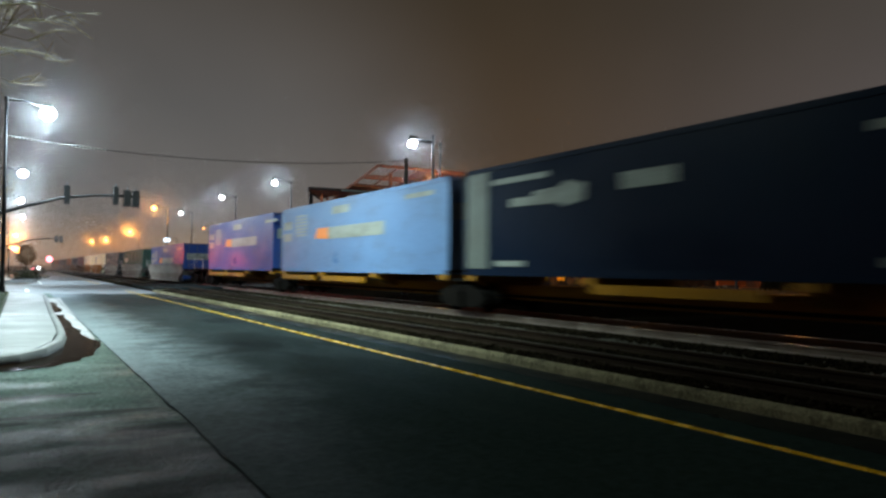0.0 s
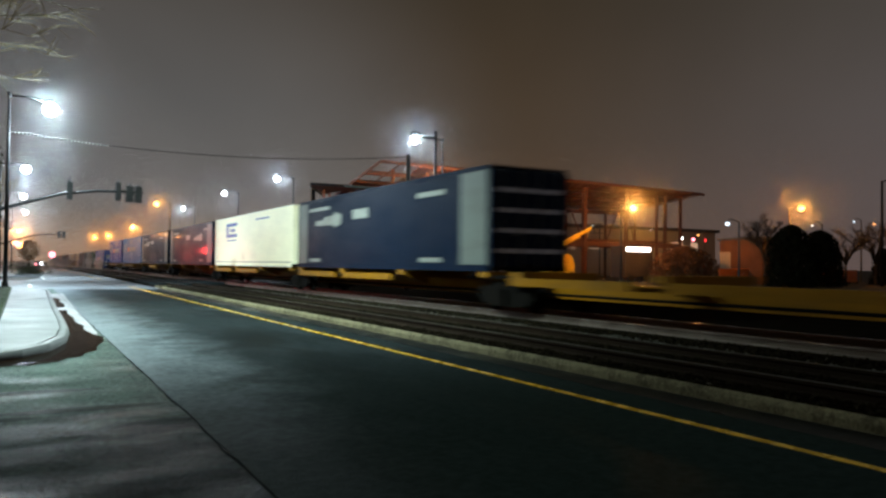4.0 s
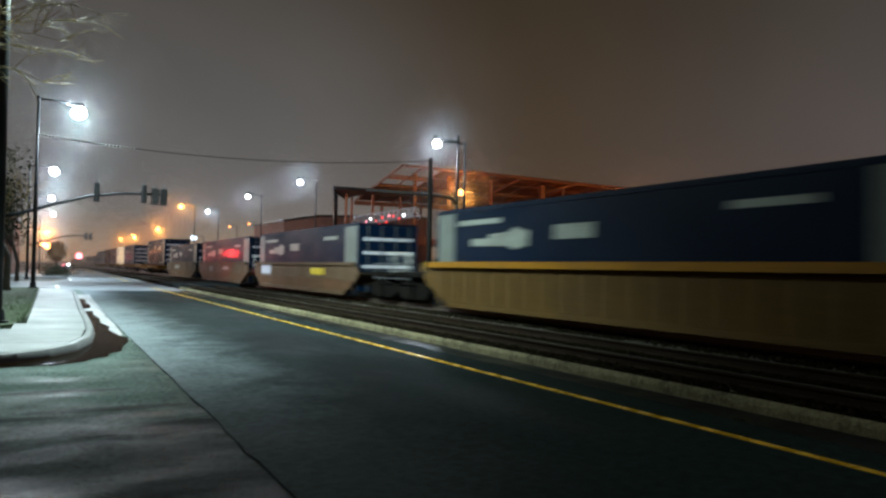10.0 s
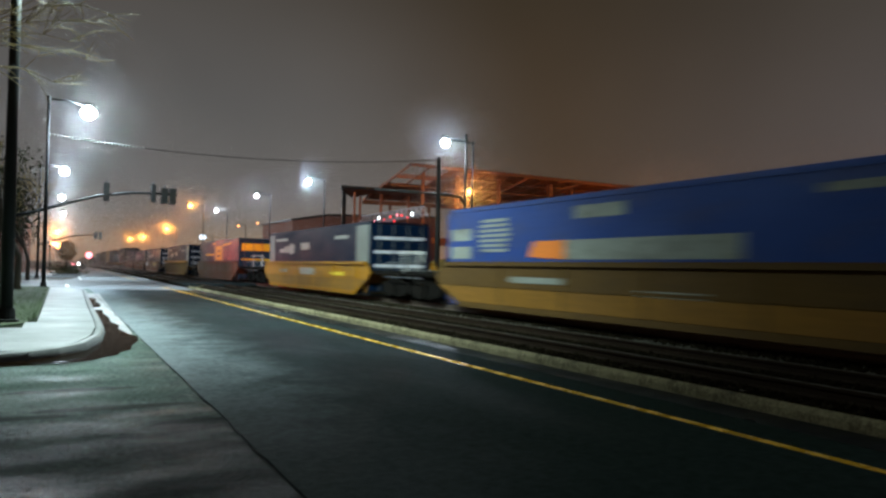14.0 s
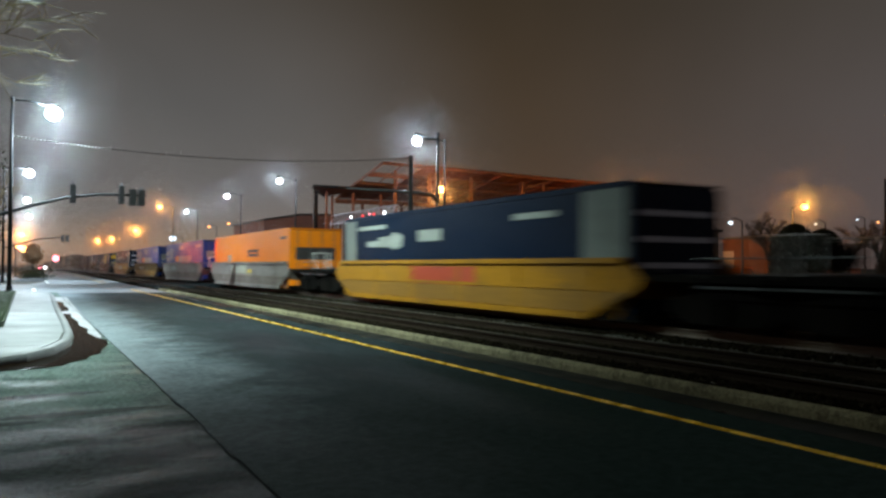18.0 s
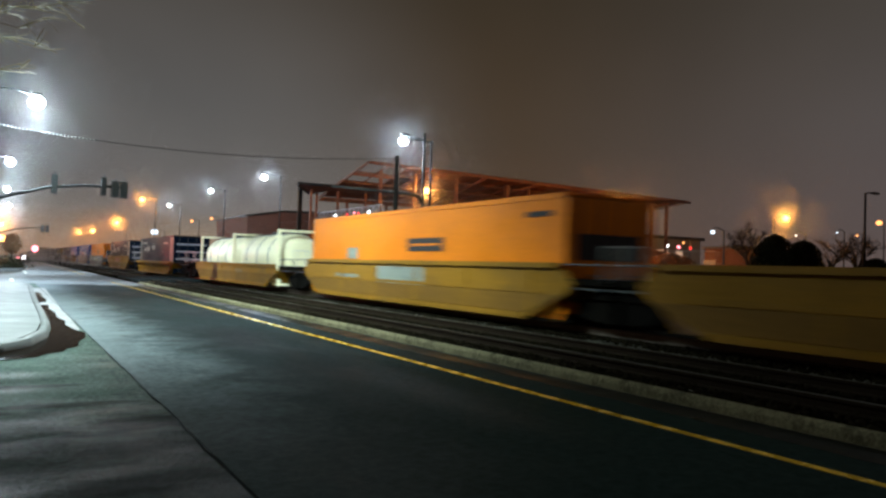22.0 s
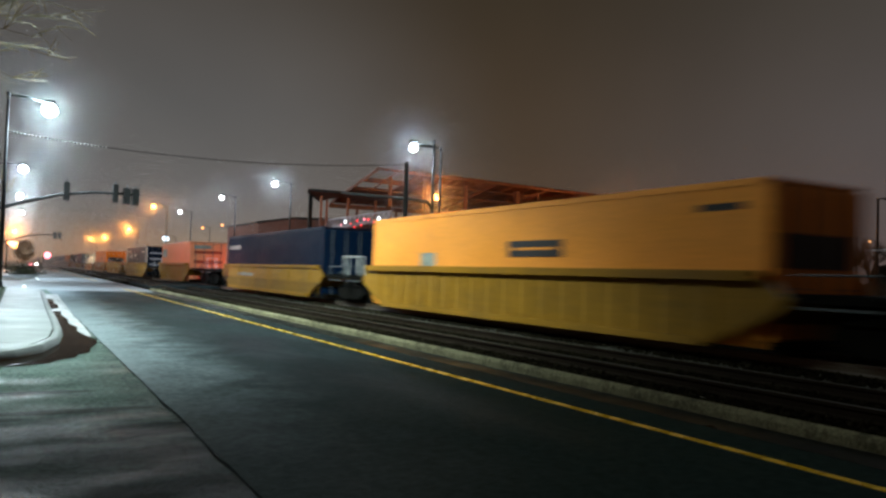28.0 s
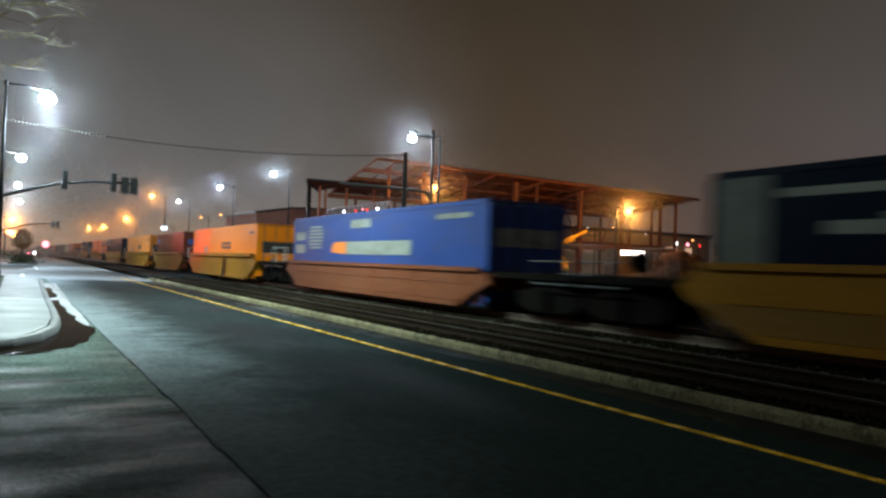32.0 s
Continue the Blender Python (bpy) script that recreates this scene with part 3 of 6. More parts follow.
# dark ragged-edged band in the gutter along the track kerb
bm = BM()
left, right = [], []
for k in range(170):
    y = -6 + 0.3 * k
    left.append(bm.verts.new((6.34 + 0.16 * noise.noise((0, y * .35, 4)) + 0.05 * noise.noise((3, y * 1.7, 0)), y, 0.003)))
    right.append(bm.verts.new((KERB_IN + 0.004, y, 0.003)))
for k in range(169):
    bm.faces.new((left[k], right[k], right[k + 1], left[k + 1]))
solid("gutter_band", bm, "dark_gutter", "dark band in the gutter along the kerb", "gutter")

# lane paint
bm = BM()
box(bm, 5.65, 5.75, -30, 50.5, 0.001, 0.004)
solid("edge_line", bm, "yellow_paint", "solid yellow edge line painted on the road", "road marking")
for i, (x0, x1, y0, y1) in enumerate([(0.32, 0.52, 49.2, 54.8), (1.6, 5.9, 64.5, 65.0), (5.80, 5.92, 70, 180), (6.80, 6.94, 70, 180), (1.50, 1.64, 68.5, 106)]):
    bm = BM()
    box(bm, x0, x1, y0, y1, 0.001, 0.005)
    solid("road_line", bm, "white_paint" if i in (0, 1, 3, 4) else "yellow_paint", "worn painted line on the road", "road marking")

# kerb between the road and the tracks: cast lengths, butted end to end
kerb = thing("kerb_track", "long low concrete kerb beside the tracks", "kerb", kind="structure")
prof = [(KERB_IN, -0.03), (KERB_IN + 0.008, 0.09), (KERB_IN + 0.03, 0.132), (KERB_IN + 0.07, 0.15), (KERB_OUT - 0.04, 0.147), (KERB_OUT, 0.11), (KERB_OUT, -0.03)]
kerb_mesh = mesh_of("kerb_length", prism(BM(), prof, "y", 0.006, 3.0), "kerb")
for k in range(-3, 15):
    p = part("kerb_length", kerb_mesh, None, kerb)
    p.location = (rng.uniform(-0.006, 0.006), 3.0 * k, rng.uniform(-0.006, 0.004))
bm = BM()
prism(bm, [(KERB_IN, 45.0), (KERB_OUT, 45.0), (KERB_OUT, 47.5), (KERB_OUT + 1.4, 48.6), (KERB_OUT + 1.2, 48.8), (KERB_IN, 47.8)], "z", -0.03, 0.14)
part("kerb_end", bm, "kerb", kerb)

# ballast bed, stones
PROFILE = [(6.975, -0.04), (6.98, 0.05), (7.6, 0.09), (9.8, 0.09), (10.4, 0.10), (10.9, 0.13), (13.5, 0.13), (14.4, 0.05), (16.9, 0.0), (16.9, -0.05)]
bm = BM()
prism(bm, PROFILE, "y", -60, 400)
solid("ballast_bed", bm, "ballast", "grimy ballast bed under the tracks", "ballast")
def stones(name, material, label, count, x0, x1, length, clump, seed):
    """Loose broken stones strewn on the bed; clump gathers them into heaps along it."""
    r = random.Random(seed)
    sv, sf = [], []
    for _ in range(count):
        y = -1 + length * r.random() ** 1.5
        x = r.uniform(x0, x1) if not clump else r.gauss((x0 + x1) / 2 + 0.10 * math.sin(1.7 * y) + 0.05 * math.sin(4.3 * y), (x1 - x0) / 4)
        if 7.75 < x < 9.55 and r.random() < 0.35 or clump and math.sin(2.9 * y) + math.sin(1.13 * y + 2 * x) + r.gauss(0, .7) < clump:
            continue
        z = np.interp(x, [p[0] for p in PROFILE[1:-1]], [p[1] for p in PROFILE[1:-1]])
        q = r.uniform(0.018, 0.045)
        k = len(sv)
        for dx, dy, dz in ((1, 0, 0), (-1, 0, 0), (0, 1, 0), (0, -1, 0), (0, 0, 0.9), (0, 0, -0.4)):
            sv.append((x + q * (dx + r.uniform(-.35, .35)), y + q * (dy + r.uniform(-.35, .35)), z + 0.008 + q * (dz + r.uniform(-.3, .3))))
        for e, f in ((0, 2), (2, 1), (1, 3), (3, 0)):
            sf += [(k + e, k + f, k + 4), (k + f, k + e, k + 5)]
    me = bpy.data.meshes.new(name)
    me.from_pydata(sv, [], sf)
    me.materials.append(M[material])
    tagged(new(name, me), label, "stones", "", "stuff")


stones("ballast_stones", "stone", "loose grimy ballast stones beside the rails", 13000, 7.0, 11.3, 44, 0, 51)
stones("ballast_ridge", "ridge_stone", "ridge of pale grey ballast stones along the track", 4200, 9.85, 10.45, 40, -0.5, 52)


def rail_profile(x, z):
    return [(x - 0.07, z - 0.16), (x + 0.07, z - 0.16), (x + 0.07, z - 0.145), (x + 0.012, z - 0.125), (x + 0.012, z - 0.045), (x + 0.036, z - 0.035), (x + 0.036, z - 0.004),
            (x + 0.028, z), (x - 0.028, z), (x - 0.036, z - 0.004), (x - 0.036, z - 0.035), (x - 0.012, z - 0.045), (x - 0.012, z - 0.125), (x - 0.07, z - 0.145)]


tie_mesh = mesh_of("tie", box(BM(), -1.28, 1.28, -0.115, 0.115, -0.08, 0.0), "tie")
plate_mesh = mesh_of("tie_plate", box(BM(), -0.17, 0.17, -0.09, 0.09, 0.0, 0.014), "truck")


# small pale bits lying on the ends of the siding's ties
PALE_BITS = []
for k in range(3):
    chip = [(0.085 * (1 + .45 * math.sin(3.1 * i + 2 * k)) * math.cos(.785 * i), 0.05 * (1 + .4 * math.sin(2.3 * i + k)) * math.sin(.785 * i)) for i in range(8)]
    PALE_BITS.append(mesh_of("worn_end", prism(BM(), chip, "z", -0.01, 0.02), "pale_chip"))


def track(name, cx, rail_top, label):
    tr = thing(name, label, "track", kind="structure")
    for s in (-1, 1):
        part("rail", prism(BM(), rail_profile(cx + s * 0.755, rail_top), "y", -60, 400), "rail" if rail_top > 0.28 else "rusty_rail", tr, "worn steel rail")
        part("rail_head", box(BM(), cx + s * 0.755 - 0.026, cx + s * 0.755 + 0.026, -60, 400, rail_top - 0.002, rail_top + 0.003), "rail_head" if rail_top > 0.28 else "dull_rail_head", tr, "polished running surface of the rail")
    for k in range(96):
        t = part("tie", tie_mesh, None, tr)
        t.matrix_basis = pose(cx + rng.uniform(-.05, .05), -3 + 0.54 * k + rng.uniform(-.03, .03), rail_top - 0.176 + rng.uniform(-.008, .004), 0, 0, rng.uniform(-1, 1))
        if rail_top < 0.28 and k < 48 and rng.random() < 0.75:
            e = part("worn_end", PALE_BITS[k % 3], None, t)
            e.matrix_basis = pose(-1.06 + rng.uniform(-.06, .06), rng.uniform(-.03, .03), 0.001, 0, 0, rng.uniform(-25, 25))
        if k < 70:
            for s in (-1, 1):
                p = part("tie_plate", plate_mesh, None, t)
                p.location = (s * 0.755, 0, 0)
    return tr


TRACK_X, RAIL_TOP = 12.15, 0.30
track("track_main", TRACK_X, RAIL_TOP, "main railway track on timber ties")
track("track_siding", 8.62, 0.235, "disused siding track on old timber ties")

# level crossing panels over the tracks
crossing = thing("level_crossing", "worn rubber and asphalt crossing panels between the rails", "crossing", kind="structure")
for a, b, z in ((7.2, 7.8, 0.21), (7.93, 9.31, 0.215), (9.44, 11.3, 0.26), (11.47, 12.83, 0.285), (12.97, 16.7, 0.22)):
    part("crossing_panel", box(BM(), a, b, 49.5, 60.0, -0.02, z), "asphalt", crossing)

# ---------------------------------------------------------------- street lamps and poles
def lamp_post(head, foot, height, radius, sodium=False, label="", group="street lamps", arm=True):
    p = thing("street_lamp", label, "street lamp", pose(*foot), group)
    h = Vector(head) - Vector(foot)
    steel = "dark_metal" if not sodium else "galv"
    part("pole", tube(BM(), [(0, 0, 0), (0, 0, height * 0.5), (0, 0, height)], [radius, radius * 0.85, radius * 0.65], 14), steel, p, smooth=True)
    part("base_flange", tube(BM(), [(0, 0, 0), (0, 0, 0.05), (0, 0, 0.06), (0, 0, 0.3)], [radius * 2.0, radius * 2.0, radius * 1.45, radius * 1.3], 14), steel, p)
    side = Vector((h.x, h.y, 0))
    top = Vector((0, 0, height - 0.12))
    end = Vector((h.x, h.y, h.z + 0.33)) - side.normalized() * 0.15
    mid = top.lerp(end, 0.5) + Vector((0, 0, 0.12 * (1 if end.z >= top.z - 0.8 else 2)))
    part("arm", tube(BM(), [top, mid, end], [radius * 0.5, radius * 0.42, radius * 0.36], 8), steel, p, smooth=True)
    part("collar", tube(BM(), [(0, 0, height - 0.22), (0, 0, height + 0.02), (0, 0, height + 0.05)], [radius * 0.95, radius * 0.95, radius * 0.4], 12), steel, p)
    hd = BM()
    d = side.normalized()
    c = Vector((h.x, h.y, h.z + 0.42))
    tube(hd, [c - d * 0.40, c - d * 0.15, c + d * 0.15, c + d * 0.26], [0.05, 0.10, 0.11, 0.05], 10)
    part("lamp_head", hd, steel, p, "cobra-head luminaire", smooth=True)
    part("globe", lump(BM(), (h.x, h.y, h.z), (0.31 if radius > 0.1 else 0.20) if sodium else (0.40 if h.x > 0 else 0.29), 1, 1, 0.9, seg=16, rings=10), "lens_sodium" if sodium else "lens_white", p, "glowing glass lens", smooth=True).visible_shadow = False
    return p


L1 = "tall dark steel street lamp burning white beside the pavement"
for (hx, hy, hz), w in LEFT_LAMPS:
    lamp_post((hx, hy, hz), (hx - 1.88, hy - 0.15, 0.13 if hy < 46 else (-0.06 if hy < 79 else 0.1)), hz + 0.5, 0.11, False, L1, "street lamps by the pavement")
lamp_post(NEAR_LAMP, (-1.04, 19.5, 0.135), 11.1, 0.135, False, L1, "street lamps by the pavement")
for (hx, hy, hz), w in RIGHT_LAMPS:
    lamp_post((hx, hy, hz), (hx + (2.07 if hy == 43.3 else 1.62), hy + 0.1, -0.06), hz + 0.32, 0.09, False, "dark steel street lamp burning cold white beyond the tracks", "street lamps beyond the tracks")
lamp_post((15.82, 110.0, 9.4), (17.6, 110.0, -0.06), 9.6, 0.11, True, "steel street lamp burning orange beside the tracks", "orange street lamps")
lamp_post((55.2, 60.0, 7.65), (53.6, 60.0, -0.06), 7.9, 0.13, True, "steel lamp post burning orange before the steel frame", "orange street lamps")
lamp_post((68.2, 50.0, 7.6), (68.9, 51.9, -0.06), 7.8, 0.11, True, "steel lamp post burning orange beside the bush", "orange street lamps")
lamp_post((36.42, 67.6, 9.16), (35.28, 67.7, -0.06), 9.0, 0.105, True, "steel lamp post burning orange before the steel frame", "orange street lamps")
for at in FAR_SODIUM:
    lamp_post(at, (at[0] + 1.9, at[1], -0.06), 9.6, 0.11, True, "steel street lamp burning orange far beyond the tracks", "orange street lamps")
lamp_post((-0.66, 140.0, 6.2), (-2.4, 140.0, 0.1), 6.4, 0.11, True, "steel street lamp burning orange far down the street", "orange street lamps")


def far_lamp(head, r, white=False):
    p = thing("street_lamp", "far street lamp burning %s" % ("white" if white else "orange"), "street lamp", pose(head[0], head[1], -0.06), "far street lamps")
    part("pole", tube(BM(), [(1.5, 0, 0), (1.5, 0, head[2] + 0.3)], [0.12, 0.07], 8), "galv", p)
    part("arm", tube(BM(), [(1.5, 0, head[2] + 0.25), (0.7, 0, head[2] + 0.5), (0.1, 0, head[2] + 0.45)], 0.05, 6), "galv", p)
    part("globe", lump(BM(), (0, 0, head[2] + 0.06), r, 1, 1, 0.8, seg=12, rings=8), "lens_far_white" if white else "lens_far_sodium", p, smooth=True)


for head, r, wh in (((32.8, 161, 9.4), 0.29, False), ((33.5, 146.8, 9.4), 0.26, False),
                    ((19.8, 124.0, 5.6), 0.5, True), ((55.67, 48.3, 5.53), 0.2, True), ((68.48, 49.0, 5.85), 0.09, True), ((102.25, 95.0, 7.2), 0.2, False), ((69.56, 95.0, 8.0), 0.09, True), ((92.0, 60.0, 7.6), 0.11, True), ((86.0, 44.0, 5.9), 0.10, True), ((134.8, 80.0, 12.0), 0.5, False), ((128.3, 80.0, 9.4), 0.2, False),
                    ((71.96, 95.0, 6.6), 0.14, False), ((78.93, 95.0, 8.1), 0.09, True), ((91.32, 95.0, 7.8), 0.11, True)):
    far_lamp(head, r, wh)

ul = thing("street_lamp", "dark unlit steel street lamp beyond the site", "street lamp", pose(71.8, 44.0, -0.06), "unlit street lamp")
part("pole", tube(BM(), [(0, 0, 0), (0, 0, 10.1)], [0.16, 0.1], 10), "dark_metal", ul, smooth=True)
part("arm", tube(BM(), [(0, 0, 10.0), (0.5, 0, 10.15), (1.3, 0, 10.15)], 0.07, 8), "dark_metal", ul)
part("lamp_head", prism(BM(), [(1.2, 10.08), (2.0, 10.06), (2.0, 10.22), (1.25, 10.28)], "y", -0.2, 0.2), "dark_metal", ul)

# timber utility pole and signal pole beyond the tracks
up = thing("utility_pole", "dark timber utility pole beyond the tracks", "utility pole", pose(20.05, 41.0, -0.06))
part("pole", tube(BM(), [(0, 0, 0), (0, 0, 8.1)], [0.17, 0.12], 12), "wood_pole", up, smooth=True)
part("pole_cap", tube(BM(), [(0, 0, 8.05), (0, 0, 8.15)], [0.14, 0.1], 12), "galv", up)
sp = thing("signal_pole", "galvanised steel signal pole with a long bare mast arm", "signal pole", pose(21.86, 41.0, -0.06))
part("pole", tube(BM(), [(0, 0, 0), (0, 0, 9.6)], [0.12, 0.075], 12), "galv", sp, smooth=True)
part("mast_arm", tube(BM(), [(0, 0, 5.5), (-0.32, 0, 5.86), (-1.1, 0, 5.96), (-5.85, 0, 6.0)], [0.12, 0.11, 0.10, 0.06], 10), "galv", sp, smooth=True)
part("bracket", box(BM(), -0.95, 0.1, -0.05, 0.05, 9.2, 9.3), "galv", sp)
part("cap", tube(BM(), [(0, 0, 9.55), (0, 0, 9.7)], [0.13, 0.05], 12), "galv", sp)

# traffic signals on a curved mast arm over the near side of the crossing
def signal_head(parent, x, z0, z1, w=0.36):
    h = part("signal_head", box(BM(), x - w / 2, x + w / 2, -0.12, 0.12, z0, z1), "galv", parent, "dark traffic signal head seen from behind")
    part("backplate", box(BM(), x - w / 2 - 0.03, x + w / 2 + 0.03, 0.125, 0.14, z0 - 0.04, z1 + 0.04), "dark_metal", h)
    n = 3
    for k in range(n):
        zc = z0 + (z1 - z0) * (k + 0.5) / n
        part("visor", tube(BM(), [(x, 0.142, zc), (x, 0.36, zc)], [0.13, 0.12], 10), "dark_metal", h)
    part("hanger", tube(BM(), [(x, -0.02, z1), (x, -0.02, z1 + 0.22)], 0.03, 8), "galv", h)
    return h


def mast(at, k, heads, label):
    s = thing("traffic_signal", label, "traffic signal", pose(*at), "traffic signals")
    part("pole", tube(BM(), [(-2.3 * k, 0, 0), (-2.3 * k, 0, 4.9)], [0.15, 0.12], 12), "dark_metal", s, smooth=True)
    pts = [(-2.3 * k, 0, 3.75), (-1.4 * k, 0, 3.98), (0.2 * k, 0, 4.55), (1.8 * k, 0, 5.05), (3.4 * k, 0, 5.28), (4.8 * k, 0, 5.32), (5.75 * k, 0, 5.30)]
    part("mast_arm", tube(BM(), pts, [0.11, 0.10, 0.09, 0.085, 0.08, 0.07, 0.06], 10), "dark_metal", s, smooth=True)
    for x, z0, z1, w in heads:
        signal_head(s, x * k, z0, z1, w)
    return s


mast((0, 45.0, 0.0), 1.0, [(2.12, 4.80, 5.72, 0.24), (4.5, 4.86, 5.78, 0.24), (5.08, 4.80, 5.62, 0.34), (5.52, 4.78, 5.62, 0.34)], "dark curved mast arm carrying four signal heads over the street")
mast((-0.5, 122.0, 0.0), 1.0, [(5.0, 4.8, 5.7, 0.4), (5.6, 4.8, 5.7, 0.4)], "far curved mast arm with signal heads")

# span wire across the street, with a lit beaded stretch
wire = thing("span_wire", "thin sagging cable strung across the street", "cable", pose(0, 0, 0))
A, B_ = Vector((-0.75, 44.6, 8.05)), Vector((20.05, 41.0, 7.95))
pts = []
for k in range(25):
    u = k / 24
    q = A.lerp(B_, u)
    q.z -= 4 * 0.62 * u * (1 - u)
    pts.append(q)
part("cable", tube(BM(), pts, 0.022, 6), "dark_metal", wire)
for k in range(27):
    u = 0.006 + 0.0082 * k
    q = A.lerp(B_, u)
    q.z -= 4 * 0.62 * u * (1 - u)
    part("bead", lump(BM(), q, 0.040 + 0.008 * math.sin(k * 0.4), seg=8, rings=5), "white_metal", wire)

# ---------------------------------------------------------------- steel frame building
NEAR_Y, BACK_Y = 70.0, 83.6


def roof_z(x, y):
    near = 12.0 - 0.9 * (x - 31.1) / 45.3
    back = 9.30 + 0.22 * (x - 31.1) / 45.3
    return near + (back - near) * (y - NEAR_Y) / (BACK_Y - NEAR_Y)


frame_b = thing("steel_frame_building", "unfinished two-storey red steel frame with a tilted roof", "building", pose(0, 0, 0))


def slope_beam(bm, a, b, w, d):
    """A beam between two points, w wide and d deep, hanging below them."""
    a, b = Vector(a), Vector(b)
    t = (b - a).normalized()
    s = t.cross(Vector((0, 0, 1))).normalized() * (w / 2)
    dn = Vector((0, 0, -d))
    v = [bm.verts.new(p) for p in (a - s, a + s, b + s, b - s, a - s + dn, a + s + dn, b + s + dn, b - s + dn)]
    fs = [bm.faces.new([v[i] for i in f]) for f in ((0, 1, 2, 3), (7, 6, 5, 4), (0, 4, 5, 1), (1, 5, 6, 2), (2, 6, 7, 3), (3, 7, 4, 0))]
    bmesh.ops.recalc_face_normals(bm, faces=fs)
    return bm


bm = BM()
n = 130
xs = [37.4 + (76.4 - 37.4) * k / n for k in range(n + 1)]
rows_ = []
for y in (NEAR_Y, 77.0, BACK_Y):
    rows_.append([bm.verts.new((x, y, roof_z(x, y) + 0.05 * (1 if (k // 2) % 2 else 0))) for k, x in enumerate(xs)])
for r0, r1 in zip(rows_, rows_[1:]):
    for k in range(n):
        bm.faces.new((r0[k], r0[k + 1], r1[k + 1], r1[k]))
bmesh.ops.solidify(bm, geom=bm.faces[:], thickness=0.03)
part("roof_deck", bm, "roof_deck", frame_b, "ribbed sheet roof seen from below")
def deck_piece(x0, x1, y0, y1):
    bm = BM()
    bm.faces.new([bm.verts.new((x, y, roof_z(x, y) + 0.02)) for x, y in ((x0, y0), (x1, y0), (x1, y1), (x0, y1))])
    bmesh.ops.solidify(bm, geom=bm.faces[:], thickness=0.04)
    return bm


part("roof_deck", deck_piece(31.1, 37.38, 76.8, 83.6), "roof_deck", frame_b)
part("roof_deck", deck_piece(36.0, 37.38, NEAR_Y, 76.78), "roof_deck", frame_b)
part("purlin", slope_beam(BM(), (31.1, 74.3, roof_z(31.1, 74.3)), (36.0, 74.3, roof_z(36.0, 74.3)), 0.5, 0.2), "roof_deck", frame_b)
for y, d in ((NEAR_Y, 0.28), (73.4, 0.14), (77.0, 0.2), (80.4, 0.14), (BACK_Y, 0.5)):
    part("edge_beam", slope_beam(BM(), (31.1, y, roof_z(31.1, y) - 0.06), (76.4, y, roof_z(76.4, y) - 0.06), 0.22, d), "red_steel", frame_b)
for k in range(20):
    x = 31.15 + 45.2 * k / 19
    part("rafter", slope_beam(BM(), (x, NEAR_Y, roof_z(x, NEAR_Y) - 0.05), (x, BACK_Y, roof_z(x, BACK_Y) - 0.05), 0.14, 0.10 if k % 3 else 0.24), "roof_deck", frame_b)


def i_column(x, y, w):
    top = roof_z(x, y) - 0.5
    bm = BM()
    box(bm, x - w, x + w, y - w, y - w + 0.035, 0, top)
    box(bm, x - w, x + w, y + w - 0.035, y + w, 0, top)
    box(bm, x - 0.02, x + 0.02, y - w + 0.035, y + w - 0.035, 0, top)
    c = part("column", bm, "red_steel", frame_b)
    part("base_plate", box(BM(), x - w - 0.12, x + w + 0.12, y - w - 0.12, y + w + 0.12, -0.05, 0.04), "red_steel", c)


FRONT = [(32.95, .13), (36.9, .15), (41.9, .16), (48.49, .26), (51.43, .12), (57.78, .24), (64.34, .12), (69.16, .13), (70.6, .17), (73.24, .15)]
for x, w in FRONT:
    i_column(x, 71.0, w)
for x, w in ((34.0, .12), (39.0, .12), (44.5, .12), (46.9, .12), (49.4, .12), (52.93, .12), (54.39, .12), (55.2, .1), (57.74, .26), (61.0, .14), (62.0, .12), (63.72, .12), (66.6, .1), (70.58, .12), (74.17, .12), (75.97, .12)):
    i_column(x, 82.2, w)
for y, z in ((71.0, 4.6), (82.2, 4.75)):
    part("floor_beam", slope_beam(BM(), (32.4, y, z), (73.2, y, z), 0.2, 0.62), "red_steel", frame_b)
for k in range(11):
    x = 33 + 4 * k
    part("floor_joist", slope_beam(BM(), (x, 71.1, 4.55), (x, 82.1, 4.7), 0.14, 0.36), "red_steel", frame_b)
part("floor_deck", prism(BM(), [(40.5, 71.2), (73.0, 71.2), (73.0, 82.1), (40.5, 82.1)], "z", 4.76, 4.85), "roof_deck", frame_b)
for a, b in (((44.0, 82.45, 4.8), (46.6, 82.45, 8.9)), ((61.4, 82.45, 4.8), (63.4, 82.45, 8.9)), ((64.9, 82.45, 8.9), (67.0, 82.45, 4.8)), ((70.8, 82.45, 4.8), (72.8, 82.45, 8.9)), ((75.0, 82.45, 8.9), (76.2, 82.45, 4.8)), ((50.0, 82.45, 4.8), (52.4, 82.45, 8.9))):
    part("brace", tube(BM(), [a, b], 0.09, 6), "red_steel", frame_b)
part("hanger_beam", slope_beam(BM(), (49.0, 71.5, 10.3), (52.0, 70.4, 11.3), 0.14, 0.2), "red_steel", frame_b)

